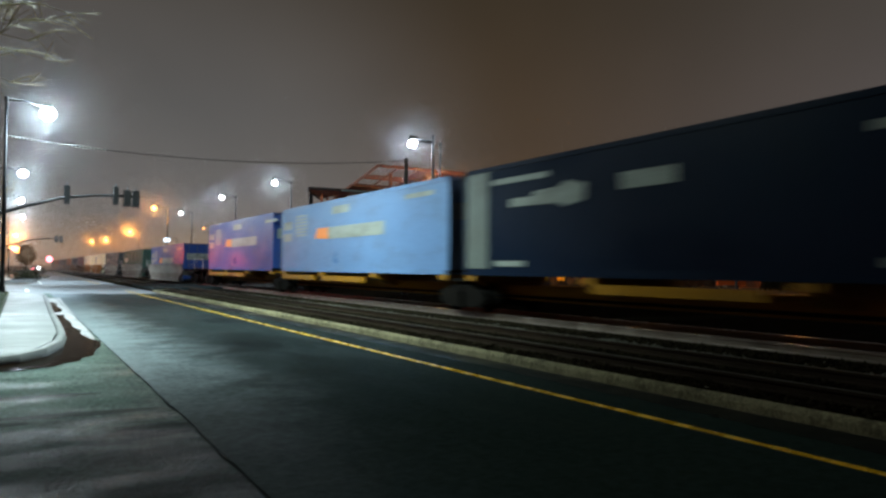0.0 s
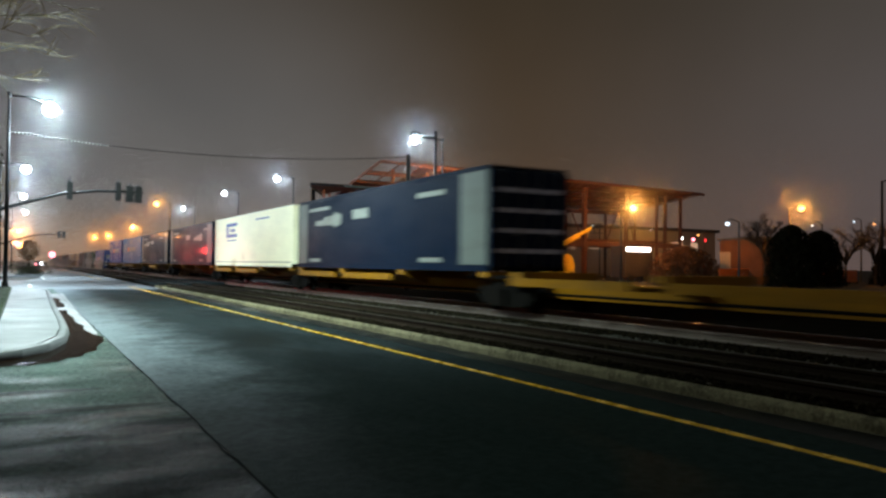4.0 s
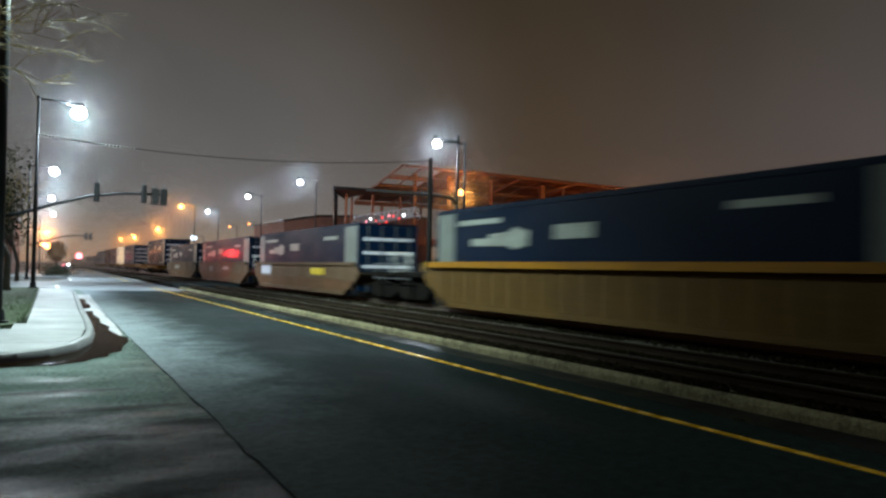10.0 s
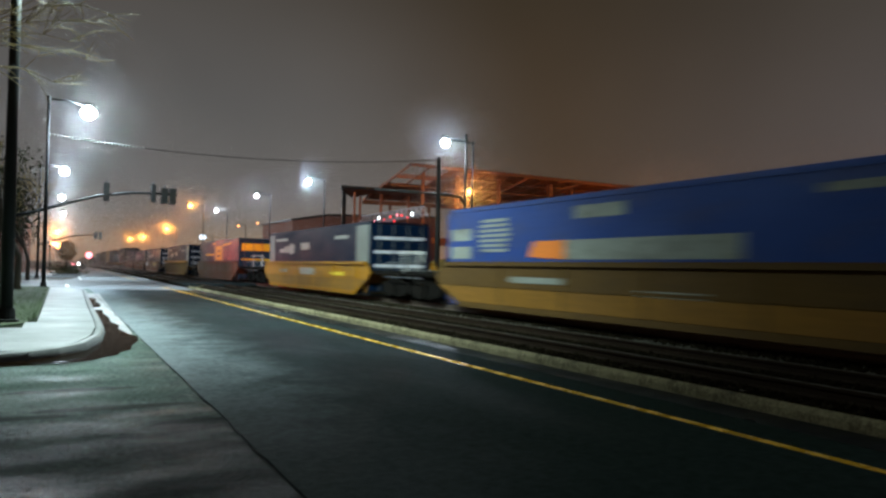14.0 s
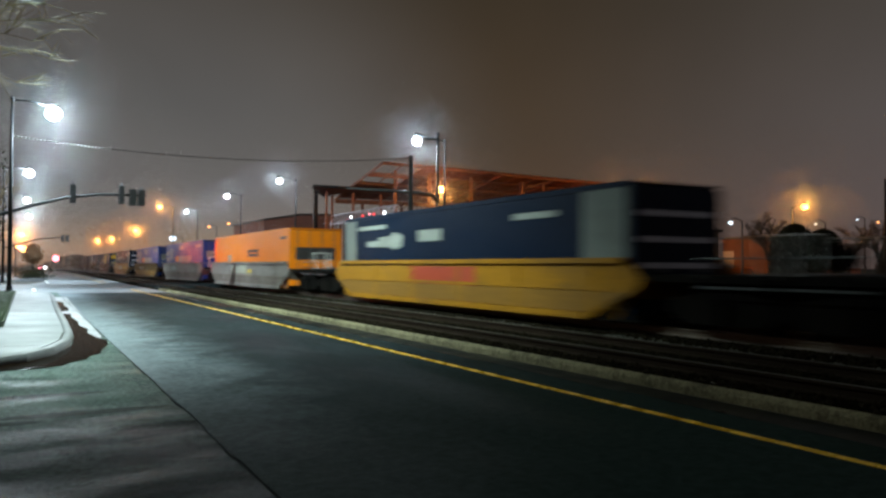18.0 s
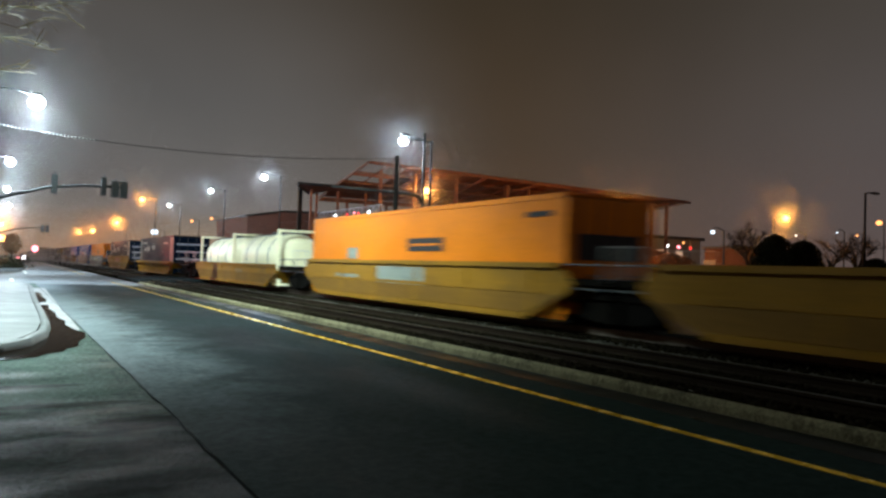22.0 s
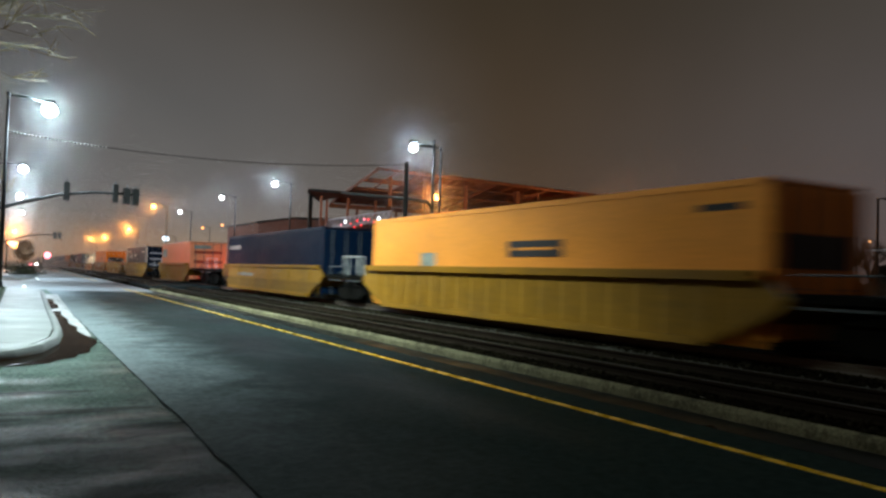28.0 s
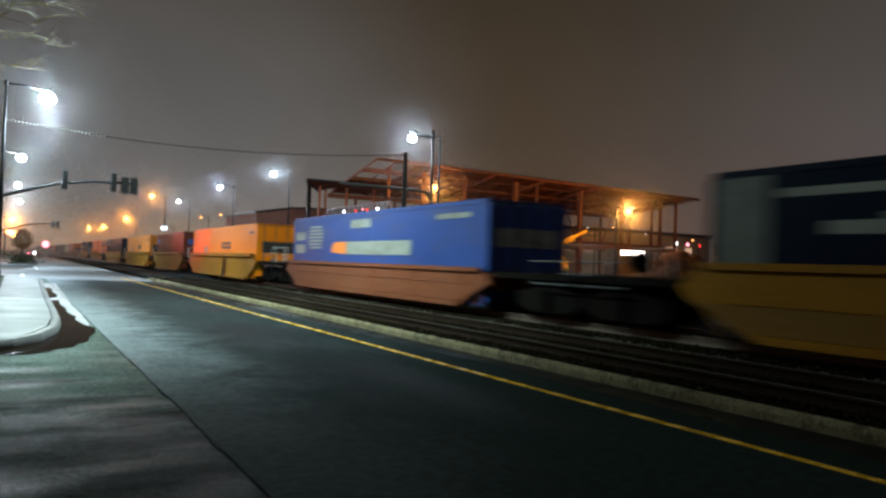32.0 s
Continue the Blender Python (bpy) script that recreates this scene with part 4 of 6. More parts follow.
canopy = thing("canopy_frame", "low dark steel canopy on thin columns joined to the frame", "canopy", pose(0, 0, 0))
part("roof", prism(BM(), [(25.96, 76.0), (31.0, 76.0), (31.0, 86.2)], "z", 9.66, 9.84), "roof_deck", canopy)
part("roof", prism(BM(), [(31.01, 76.0), (38.0, 76.0), (38.0, 80.4), (31.01, 80.4)], "z", 9.66, 9.84), "roof_deck", canopy)
part("fascia", slope_beam(BM(), (25.9, 75.92, 9.90), (38.0, 75.92, 9.90), 0.12, 0.26), "dark_metal", canopy)
part("edge_beam", slope_beam(BM(), (25.96, 76.05, 9.655), (30.9, 86.0, 9.655), 0.14, 0.2), "dark_metal", canopy)
for x, y in ((28.83, 80.0), (30.6, 83.0), (32.05, 80.2), (35.4, 80.2)):
    part("column", box(BM(), x - 0.11, x + 0.11, y - 0.11, y + 0.11, -0.06, 9.655), "roof_deck", canopy)
post = thing("steel_post", "dark upright steel post beside the canopy", "post", pose(30.36, 88.0, -0.06))
part("shaft", box(BM(), -0.22, 0.22, -0.22, 0.22, 0, 10.45), "dark_metal", post)
part("base_plate", box(BM(), -0.45, 0.45, -0.45, 0.45, 0, 0.08), "dark_metal", post)
part("cap_plate", box(BM(), -0.28, 0.28, -0.28, 0.28, 10.45, 10.53), "dark_metal", post)

shed = thing("shed", "low brown shed with a dark sheet roof behind the tracks", "shed", pose(0, 0, 0))
part("wall", prism(BM(), [(26.35, -0.06), (47.0, -0.06), (47.0, 8.4), (31.0, 8.0), (26.35, 7.2)], "y", 96, 112), "brick", shed)
part("roof", prism(BM(), [(26.1, 7.2), (31.0, 8.05), (47.2, 8.45), (47.2, 8.65), (31.0, 8.25), (26.1, 7.4)], "y", 95.7, 112.3), "dark_metal", shed)
part("door", box(BM(), 28, 31, 95.9, 95.97, -0.06, 3.4), "dark_metal", shed)

# lattice gantry with coloured bulbs
gan = thing("lattice_gantry", "pale lattice gantry strung with red and white bulbs", "gantry", pose(24.6, 0, -0.06))
for x in (-0.35, 0.35):
    part("chord", tube(BM(), [(x, 66.2, 5.35), (x, 52.6, 5.6)], 0.05, 6), "gantry", gan)
part("chord", tube(BM(), [(0, 66.2, 6.15), (0, 52.6, 6.2)], 0.06, 6), "gantry", gan)
for k in range(14):
    y = 66.2 - 0.97 * k
    for x in (-0.35, 0.35):
        part("lattice_bar", tube(BM(), [(x, y, 5.36), (0, y - 0.485, 6.16), (x, y - 0.97, 5.38)], 0.03, 5), "gantry", gan)
for k in range(2):
    for x in (-0.35, 0.35):
        part("leg", tube(BM(), [(x, 66.0 - 1.0 * k, 0), (x, 66.0 - 1.0 * k, 5.4)], 0.05, 6), "gantry", gan)
for k in range(6):
    part("lattice_bar", tube(BM(), [(-0.35, 66.0 - (k % 2), 0.9 * k), (0.35, 65.0 + (k % 2), 0.9 * k + 0.9)], 0.03, 5), "gantry", gan)
for k, (y, z, c, r) in enumerate(((60.93, 5.72, "glow_white", .10), (61.9, 5.5, "glow_pink", .07), (58.36, 5.69, "glow_red", .11), (58.91, 5.2, "glow_red", .10), (57.5, 5.3, "glow_red", .1), (56.06, 5.68, "glow_red", .11),
                                  (56.9, 5.75, "glow_pink", .08), (54.9, 5.45, "glow_red", .09), (54.02, 5.67, "glow_white", .12), (59.7, 5.5, "glow_red", .08))):
    part("bulb", lump(BM(), (-0.42, y, z), r * 0.8, seg=8, rings=6), c, gan, smooth=True)

# excavator
ex = thing("excavator", "olive-yellow excavator with its boom folded over", "excavator", pose(30.6, 55.0, -0.06))
for s in (-1, 1):
    part("crawler_track", prism(BM(), [(-2.0, 0.3), (-1.7, 0), (1.7, 0), (2.0, 0.3), (2.0, 0.6), (1.7, 0.85), (-1.7, 0.85), (-2.0, 0.6)], "x", s * 1.1 - 0.3, s * 1.1 + 0.3), "rubber", ex)
part("house", prism(BM(), [(-3.9, 0.95), (-0.5, 0.95), (-0.5, 1.9), (-1.2, 2.25), (-3.3, 2.25), (-3.95, 1.9)], "y", -1.2, 1.2), "excavator", ex)
cab = part("cab", prism(BM(), [(-1.9, 2.26), (-0.7, 2.0), (-0.6, 2.7), (-0.9, 3.1), (-1.85, 3.1)], "y", 0.3, 1.2), "dark_metal", ex)
part("window", box(BM(), -1.7, -0.9, 0.27, 0.295, 2.35, 2.95), "glass", cab)
part("boom", prism(BM(), [(-2.4, 2.0), (-2.36, 3.4), (-1.95, 4.35), (-1.3, 4.75), (-0.55, 4.75), (2.5, 4.36), (2.45, 3.98), (1.0, 3.78), (-0.4, 3.66), (-1.4, 3.45), (-1.62, 3.0), (-1.6, 2.0)], "y", -0.28, 0.28), "excavator", ex, "arched boom")
part("stick", prism(BM(), [(2.62, 4.42), (2.66, 3.9), (2.5, 3.5), (1.9, 2.7), (1.35, 2.1), (1.1, 2.4), (1.62, 3.1), (2.0, 3.7), (2.1, 4.3)], "y", -0.2, 0.2), "excavator", ex)
part("bucket", prism(BM(), [(1.55, 2.35), (1.3, 1.7), (0.7, 1.3), (0.3, 1.6), (0.5, 2.2), (1.05, 2.6)], "y", -0.5, 0.5), "excavator", ex)
part("boom_pin", tube(BM(), [(2.3, -0.36, 4.15), (2.3, 0.36, 4.15)], 0.11, 10), "truck", ex)
# white ram along the boom top stands in for its bright highlight
part("hydraulic_ram", tube(BM(), [(-0.9, 0, 4.86), (1.9, 0, 4.52)], 0.09, 8), "white_metal", ex)
part("hydraulic_ram", tube(BM(), [(-0.9, 0.34, 2.2), (0.2, 0.34, 3.9)], 0.08, 8), "galv", ex)
part("hydraulic_ram", tube(BM(), [(0.2, -0.2, 3.6), (1.5, -0.2, 2.9)], 0.07, 8), "galv", ex)
pk = thing("parked_truck", "dark parked truck with white work lamps lit on its cab", "truck", pose(29.85, 50.6, -0.06))
part("chassis", box(BM(), -1.05, 1.05, -0.5, 6.0, 0.55, 0.8), "truck", pk)
part("cab", prism(BM(), [(-0.5, 0.8), (1.7, 0.8), (1.7, 2.75), (1.4, 2.85), (0.1, 2.85), (-0.1, 2.7), (-0.3, 1.75), (-0.5, 1.65)], "x", -1.1, 1.1), "dark_metal", pk)
part("windscreen", prism(BM(), [(-0.285, 1.85), (-0.105, 2.6), (-0.125, 2.6), (-0.305, 1.85)], "x", -0.95, 0.95), "glass", pk)
part("load_box", box(BM(), -1.1, 1.1, 1.8, 6.0, 0.82, 2.3), "dark_wall", pk)
for s_ in (-1, 1):
    for y in (0.4, 4.9):
        part("wheel", tube(BM(), [(s_ * 0.8, y, 0.45), (s_ * 1.06, y, 0.45)], 0.45, 16), "rubber", pk)
    part("work_lamp", lump(BM(), (s_ * 0.23, -0.16, 2.56), 0.11, seg=8, rings=6), "glow_white", pk, "round lit work lamp")

# boom lift in front of the frame
bl = thing("boom_lift", "orange boom lift with its arm raised", "boom lift", pose(50.2, 66.3, -0.06))
part("chassis", box(BM(), -1.6, 1.6, -1.0, 1.0, 0.5, 1.1), "lift", bl)
for sx in (-1.1, 1.1):
    for sy in (-1, 1):
        part("wheel", tube(BM(), [(sx, sy * 1.02, 0.5), (sx, sy * 1.36, 0.5)], 0.5, 16), "rubber", bl)
part("turret", prism(BM(), [(-1.6, 1.12), (1.5, 1.12), (1.75, 1.5), (1.5, 2.5), (0.9, 2.98), (-1.3, 3.02), (-1.7, 2.5)], "y", -0.9, 0.9), "lift", bl, "rounded orange turret")
part("boom", slope_beam(BM(), (-1.1, 0, 3.35), (3.0, 0, 5.25), 0.4, 0.45), "lift", bl, "telescopic boom")
part("boom_tip", slope_beam(BM(), (3.0, 0, 5.2), (4.7, 0, 5.98), 0.28, 0.3), "lift", bl)
for z in (5.3, 5.85, 6.4):
    part("rail", box(BM(), 4.8, 6.3, -0.4, 0.4, z, z + 0.05), "galv", bl)
for x in (4.82, 6.24):
    for y in (-0.38, 0.34):
        part("rail_post", box(BM(), x, x + 0.05, y, y + 0.05, 5.3, 6.4), "galv", bl)
box_lift = thing("site_container", "dark site trailer with a bright strip of lit windows", "trailer", pose(62, 66.0, -0.06))
part("body", box(BM(), -3.5, 0.6, -1.2, 1.2, 0.5, 3.98), "dark_wall", box_lift)
part("strip_light", box(BM(), -3.35, 0.2, -1.24, -1.205, 3.36, 3.82), "lit_panel", box_lift)
for s in (-2.6, -0.4):
    part("wheel", tube(BM(), [(s, -1.2, 0.4), (s, -0.9, 0.4)], 0.42, 14), "rubber", box_lift)

# low buildings and planting at the far right
bb = thing("brick_outbuilding", "low red-brick outbuilding behind the site", "building", pose(67.5, 54.6, -0.06))
part("wall", box(BM(), -2.6, 2.6, -2.6, 2.7, 0, 4.5), "orange_brick", bb)
part("roof", prism(BM(), [(-2.8, 4.5), (2.8, 4.5), (2.8, 4.7), (0.2, 4.9), (-2.8, 4.7)], "y", -2.8, 2.9), "dark_wall", bb)
part("door", box(BM(), -1.0, 0.2, -2.65, -2.605, 0, 2.1), "white_metal", bb)
# pale box puts the brighter lamplight of this corner into the colour
part("lit_corner", box(BM(), -2.64, -2.605, 1.3, 2.69, 0.0, 3.3), "pale_wall", bb, "pale patch standing in for lamplight at the corner")
lb = thing("low_hall", "long low pale hall with lit windows beyond the frame", "building", pose(95, 112, -0.06))
part("wall", box(BM(), -18, 26, -4, 10, 0, 8.6), "pale_wall", lb)
part("roof", box(BM(), -18.6, 26.6, -4.6, 10.6, 8.6, 9.2), "dark_wall", lb)
for k, c in enumerate(("glow_white", "glow_pink", "glow_red")):
    part("window_light", box(BM(), 16.4 + 3.2 * k, 17.0 + 3.2 * k, -4.08, -4.01, 7.0 - 0.1 * k, 7.5 - 0.1 * k), c, lb)
for x, w in ((-15, 2.2), (-10.6, 1.6), (-6.0, 2.6), (14.0, 3.0), (19.2, 1.8)):
    part("window", box(BM(), x, x + w, -4.08, -4.01, 4.9, 6.5), "lit_window", lb)


def far_house(at, w, d, h, material, label, lit=()):
    b = thing("building", label, "building", pose(*at), "buildings down the street")
    part("wall", box(BM(), -w / 2, w / 2, 0, d, 0, h), material, b)
    part("roof", box(BM(), -w / 2 - 0.3, w / 2 + 0.3, -0.3, d + 0.3, h, h + 0.4), "dark_wall", b)
    for k in range(int(w // 3)):
        x = -w / 2 + 1.6 + 3 * k
        for z in (1.0, 4.2):
            if z + 2 < h:
                win = part("window", box(BM(), x - 0.6, x + 0.6, -0.06, -0.01, z, z + 1.7), "glass", b)
                part("sill", box(BM(), x - 0.7, x + 0.7, -0.12, -0.01, z - 0.1, z - 0.02), material, win)
    return b


far_house((-14, 66, -0.06), 14, 20, 7.0, "brick", "brick building behind the street trees")
far_house((-12.2, 95, -0.06), 17, 24, 6.4, "brick", "low brick building down the street")

# trees
def bare_tree(at, height, seed, label, leafy=0.0, spread=1.0, leaf="leaf", name="tree", lean=(0, 0), more=0, boughs=(), fat=1.0, sprays=(), twigs="twig"):
    r = random.Random(seed)
    t = thing(name, label, "tree", pose(*at), "street trees")
    tr, tw, lv, lf = BM(), BM(), [], []

    def grow(p, d, length, rad, depth):
        k = 3 if depth > 0 else 2
        pts = [p]
        dd = d.copy()
        for i in range(k):
            dd = (dd + Vector((r.gauss(0, .13), r.gauss(0, .13), r.gauss(0.03, .1)))).normalized()
            pts.append(pts[-1] + dd * (length / k))
        rr = [rad * (1 - 0.4 * i / k) for i in range(k + 1)]
        tube(tr if depth >= 3 else tw, pts, rr, 8 if depth >= 4 else (6 if depth == 3 else 4))
        if depth <= 1 and leafy:
            for q in pts[1:]:
                for _ in range(3):
                    if r.random() < leafy:
                        c = q + Vector((r.gauss(0, .12), r.gauss(0, .12), r.gauss(0, .12)))
                        a = Vector((r.gauss(0, 1), r.gauss(0, 1), r.gauss(0, 1))).normalized() * r.uniform(.02, .045)
                        b = a.cross(Vector((r.gauss(0, 1), r.gauss(0, 1), 1))).normalized() * a.length * 0.5
                        i0 = len(lv)
                        lv.extend([c - a, c + b, c + a, c - b])
                        lf.append((i0, i0 + 1, i0 + 2, i0 + 3))
        if depth == 0:
            return
        for i in range(r.choice((2, 3, 3)) + (1 if depth <= 2 else 0) + (more if depth <= 1 else 0)):
            at_ = pts[r.choice((1, 2, 3, 3))] if depth > 1 else pts[r.randint(1, len(pts) - 1)]
            a = r.uniform(0, 6.28)
            side = Vector((math.cos(a), math.sin(a), r.uniform(-.15, .35))) * spread
            grow(at_, (dd * r.uniform(0.5, 1.0) + side * r.uniform(.5, .95)).normalized(), length * r.uniform(.55, .8), rad * r.uniform(.42, .6), depth - 1)

    h0 = height * 0.34
    base = BM()
    tube(base, [(0, 0, -0.05), (0, 0, 0.25), (0.03, 0.02, h0 * .5), (lean[0] * .4, lean[1] * .4, h0)], [height * .024, height * .017, height * .015, height * .013], 10)
    part("trunk", base, "bark", t, smooth=True)
    for i in range(4):
        a = 1.57 * i + r.uniform(-.5, .5)
        grow(Vector((lean[0] * .4, lean[1] * .4, h0 * r.uniform(.85, 1.0))), Vector((math.cos(a) * .55 * spread + lean[0] * .2, math.sin(a) * .55 * spread + lean[1] * .2, 1)).normalized(), height * .26, height * .010 * fat, 4)
    for z, d, ln in boughs:
        grow(Vector((0.05, 0, z)), Vector(d).normalized(), ln, height * .0032, 4)
    for a, b, sag in sprays:
        a, b = Vector(a), Vector(b)
        br = BM()
        line = [a.lerp(b, u / 7) + Vector((r.gauss(0, .04), r.gauss(0, .04), sag * math.sin(math.pi * u / 7) + r.gauss(0, .03))) for u in range(8)]
        tube(br, line, [.020 - .0022 * u for u in range(8)], 6)
        for u in range(2, 8):
            for _ in range(3):
                d = ((b - a).normalized() + Vector((r.gauss(0, .5), r.gauss(0, .5), r.gauss(-.12, .4)))).normalized()
                ln = r.uniform(.35, .95)
                q = line[u]
                tw_ = [q, q + d * ln * .5 + Vector((0, 0, r.gauss(.02, .04))), q + d * ln + Vector((0, 0, r.gauss(-.08, .08)))]
                tube(br, tw_, [.008, .006, .003], 4)
                for _ in range(2):
                    e = (d + Vector((r.gauss(0, .6), r.gauss(0, .6), r.gauss(-.2, .4)))).normalized()
                    tube(br, [tw_[1], tw_[1] + e * ln * r.uniform(.3, .6)], [.005, .0025], 3)
        part("branch", br, "twig", t, "thin drooping branch with fine twigs")
    part("limb", tr, "bark", t, smooth=True)
    part("crown", tw, twigs, t)
    if lv:
        me = bpy.data.meshes.new("leaves")
        me.from_pydata([tuple(v) for v in lv], [], lf)
        me.materials.append(M[leaf])
        part("leaves", me, None, t)
    return t


bare_tree((-3.9, 17.0, 0.13), 10.2, 3, "bare street tree with a few pale leaves by the lamp", 0.12, 1.15, lean=(0.3, -0.2), more=3,
          sprays=(((0.08, 0, 3.4), (4.4, -0.5, 6.1), .7), ((0.08, 0, 3.45), (4.3, -0.4, 5.3), .9), ((0.08, 0.05, 3.3), (3.65, -0.5, 4.85), .8), ((0.08, 0, 3.5), (4.0, -0.6, 5.6), .8),
                  ((0.08, 0, 3.5), (4.1, -0.3, 6.45), .6), ((0.08, -0.05, 3.4), (3.6, 0.1, 6.0), .9), ((0.08, 0, 3.45), (3.8, 0.3, 6.8), .5)))
bare_tree((-2.6, 30.0, 0.13), 8.0, 8, "bare street tree standing in the grass verge", 0.3, 0.45, lean=(-2.0, 0))
bare_tree((-1.75, 40.5, 0.13), 9.0, 12, "bare street tree standing in the grass verge", 0.35, 0.45, lean=(-1.6, 0))
bare_tree((-2.2, 66.0, -0.06), 9, 15, "bare street tree behind the signal mast", 0.35, 0.45, lean=(-1, 0))
bare_tree((-4.2, 64.0, -0.06), 10, 19, "bare street tree down the street", 0.2, 0.9)
bare_tree((63.6, 50.6, -0.06), 8.0, 23, "bare tree beside the brick outbuilding", 0.0, 1.0, fat=2.4, more=8, twigs="bark")
bare_tree((73.2, 48.6, -0.06), 7.4, 29, "bare tree beyond the orange lamp", 0.0, 1.1, fat=2.3, more=7, twigs="bark")
bare_tree((78.2, 48.6, -0.06), 7.8, 37, "bare tree beyond the dark street lamp", 0.0, 1.1, fat=2.3, more=7, twigs="bark")


def clump_bush(name, at, trunk_h, shape, leaf, label, seed, count, size):
    """Leaves scattered through a lumpy volume; shape(r) gives a point of it."""
    r = random.Random(seed)
    t = thing(name, label, "bush" if trunk_h < 1 else "tree", pose(*at))
    part("trunk", tube(BM(), [(0, 0, -0.05), (0.02, 0, trunk_h + 0.8)], [0.10, 0.06], 8), "bark", t)
    lv, lf = [], []
    for _ in range(count):
        c = Vector(shape(r))
        a = Vector((r.gauss(0, 1), r.gauss(0, 1), r.gauss(0, 1))).normalized() * r.uniform(.6, 1.3) * size
        b = a.cross(Vector((r.gauss(0, 1), r.gauss(0, 1), 1))).normalized() * a.length * 0.6
        i0 = len(lv)
        lv.extend([c - a, c + b, c + a, c - b])
        lf.append((i0, i0 + 1, i0 + 2, i0 + 3))
    me = bpy.data.meshes.new("crown")
    me.from_pydata([tuple(v) for v in lv], [], lf)
    me.materials.append(M[leaf])
    part("crown", me, None, t)
    return t


def ball_crown(r):
    """A lumpy ball on a thin stem, a little narrower towards its top."""
    a, c, q = r.uniform(0, 6.28), r.uniform(-1, 1), r.random() ** 0.42
    w = math.sqrt(1 - c * c) * (1 + .14 * math.sin(3 * a + 2 * c) + .08 * math.sin(7 * a)) * (1 - .12 * c)
    return (0.86 * q * w * math.cos(a), 0.86 * q * w * math.sin(a), 2.30 + 1.02 * q * c)


def dome_crown(r):
    a, q, z = r.uniform(0, 6.28), math.sqrt(r.random()), r.random()
    w = math.sqrt(max(0, 1 - z ** 2.2)) * (1 + .12 * math.sin(4 * a + 5 * z))
    return (4.2 * w * q * math.cos(a), 2.6 * w * q * math.sin(a), 0.1 + 5.3 * z)


clump_bush("planter_tree", (0.55, 83.4, 0.2), 0.9, ball_crown, "russet_leaf", "small round reddish-brown tree in a planting bed", 5, 3600, 0.075)
clump_bush("street_tree", (-3.1, 52.0, 0.0), 2.4, lambda r: (r.gauss(0, .85), r.gauss(0, .85), 3.0 + 5.6 * r.betavariate(1.6, 1.8)), "dark_leaf", "dark evergreen street tree beside the pavement", 31, 2600, 0.10)
clump_bush("street_tree", (-4.4, 38.0, 0.1), 2.4, lambda r: (r.gauss(0, .8), r.gauss(0, .8), 2.8 + 5.0 * r.betavariate(1.6, 1.8)), "dark_leaf", "dark evergreen street tree in the grass verge", 33, 2400, 0.09)
clump_bush("street_tree", (-3.6, 72.0, 0.0), 2.2, lambda r: (r.gauss(0, 1.0), r.gauss(0, 1.0), 2.6 + 5.6 * r.betavariate(1.6, 1.8)), "dark_leaf", "dark evergreen street tree down the street", 35, 2600, 0.12)
pl = thing("planter", "low round planting bed filled with shrubs at the pavement corner", "planter", pose(0.55, 83.4, -0.06))
part("bowl", tube(BM(), [(0, 0, 0), (0, 0, 0.28)], [1.25, 1.2], 16), "concrete", pl)
part("soil", tube(BM(), [(0, 0, 0.25), (0, 0, 0.31)], [1.1, 1.1], 16), "soil", pl)
clump_bush("shrub", (0.55, 83.0, 0.25), 0.1, lambda r: (r.gauss(0, .75), r.gauss(0, .5), abs(r.gauss(0.2, .42))), "dark_leaf", "low dark shrubs in the planting bed", 6, 1800, 0.08)
clump_bush("round_bush", (58.1, 43.6, -0.06), 0.3, lambda r: tuple(q * v for q, v in zip((0.60, 0.75, 0.99), dome_crown(r))), "dark_leaf", "large dark rounded evergreen bush", 7, 7000, 0.16)
clump_bush("round_bush", (62.5, 44.0, -0.06), 0.3, lambda r: tuple(q * v for q, v in zip((0.60, 0.75, 0.93), dome_crown(r))), "dark_leaf", "large dark rounded evergreen bush grown against its neighbour", 8, 7000, 0.16)
clump_bush("hedge", (60.6, 58.0, -0.06), 0.3, lambda r: tuple(q * v for q, v in zip((1.12, 0.8, 0.70), dome_crown(r))), "russet_leaf", "low brown hedge between the trailer and the brick building", 10, 6000, 0.16)
clump_bush("round_bush", (82.0, 49.0, -0.06), 0.3, lambda r: tuple(0.75 * v for v in dome_crown(r)), "dark_leaf", "dark rounded evergreen bush", 9, 5000, 0.16)
bm = BM()
prism(bm, [(-6, 79), (SEAM - 0.3, 80), (SEAM - 0.25, 300), (-6, 300)], "z", -0.05, 0.10)
solid("pavement_far", bm, "concrete", "pale pavement beyond the side street", "pavement")

# a car far down the street
fc = thing("car", "car far down the street with its lamps lit", "car", pose(3.4, 210, 0))
part("body", prism(BM(), [(-2.1, 0.3), (2.1, 0.3), (2.15, 0.75), (1.3, 0.95), (0.6, 1.42), (-1.1, 1.45), (-1.9, 0.98), (-2.15, 0.8)], "x", -0.85, 0.85), "dark_metal", fc)
for s in (-1, 1):
    for y in (-1.35, 1.35):
        part("wheel", tube(BM(), [(s * 0.72, y, 0.33), (s * 0.9, y, 0.33)], 0.33, 12), "rubber", fc)
    part("headlamp", lump(BM(), (s * 0.6, -2.15, 0.85), 0.34, seg=10, rings=8), "glow_white" if s > 0 else "glow_pink", fc)
sg = thing("neon_sign", "string of pink and orange neon shop lamps", "sign", pose(-0.6, 190, 0))
part("post", tube(BM(), [(-1.4, 0, -0.06), (-1.4, 0, 5.6)], 0.08, 6), "galv", sg)
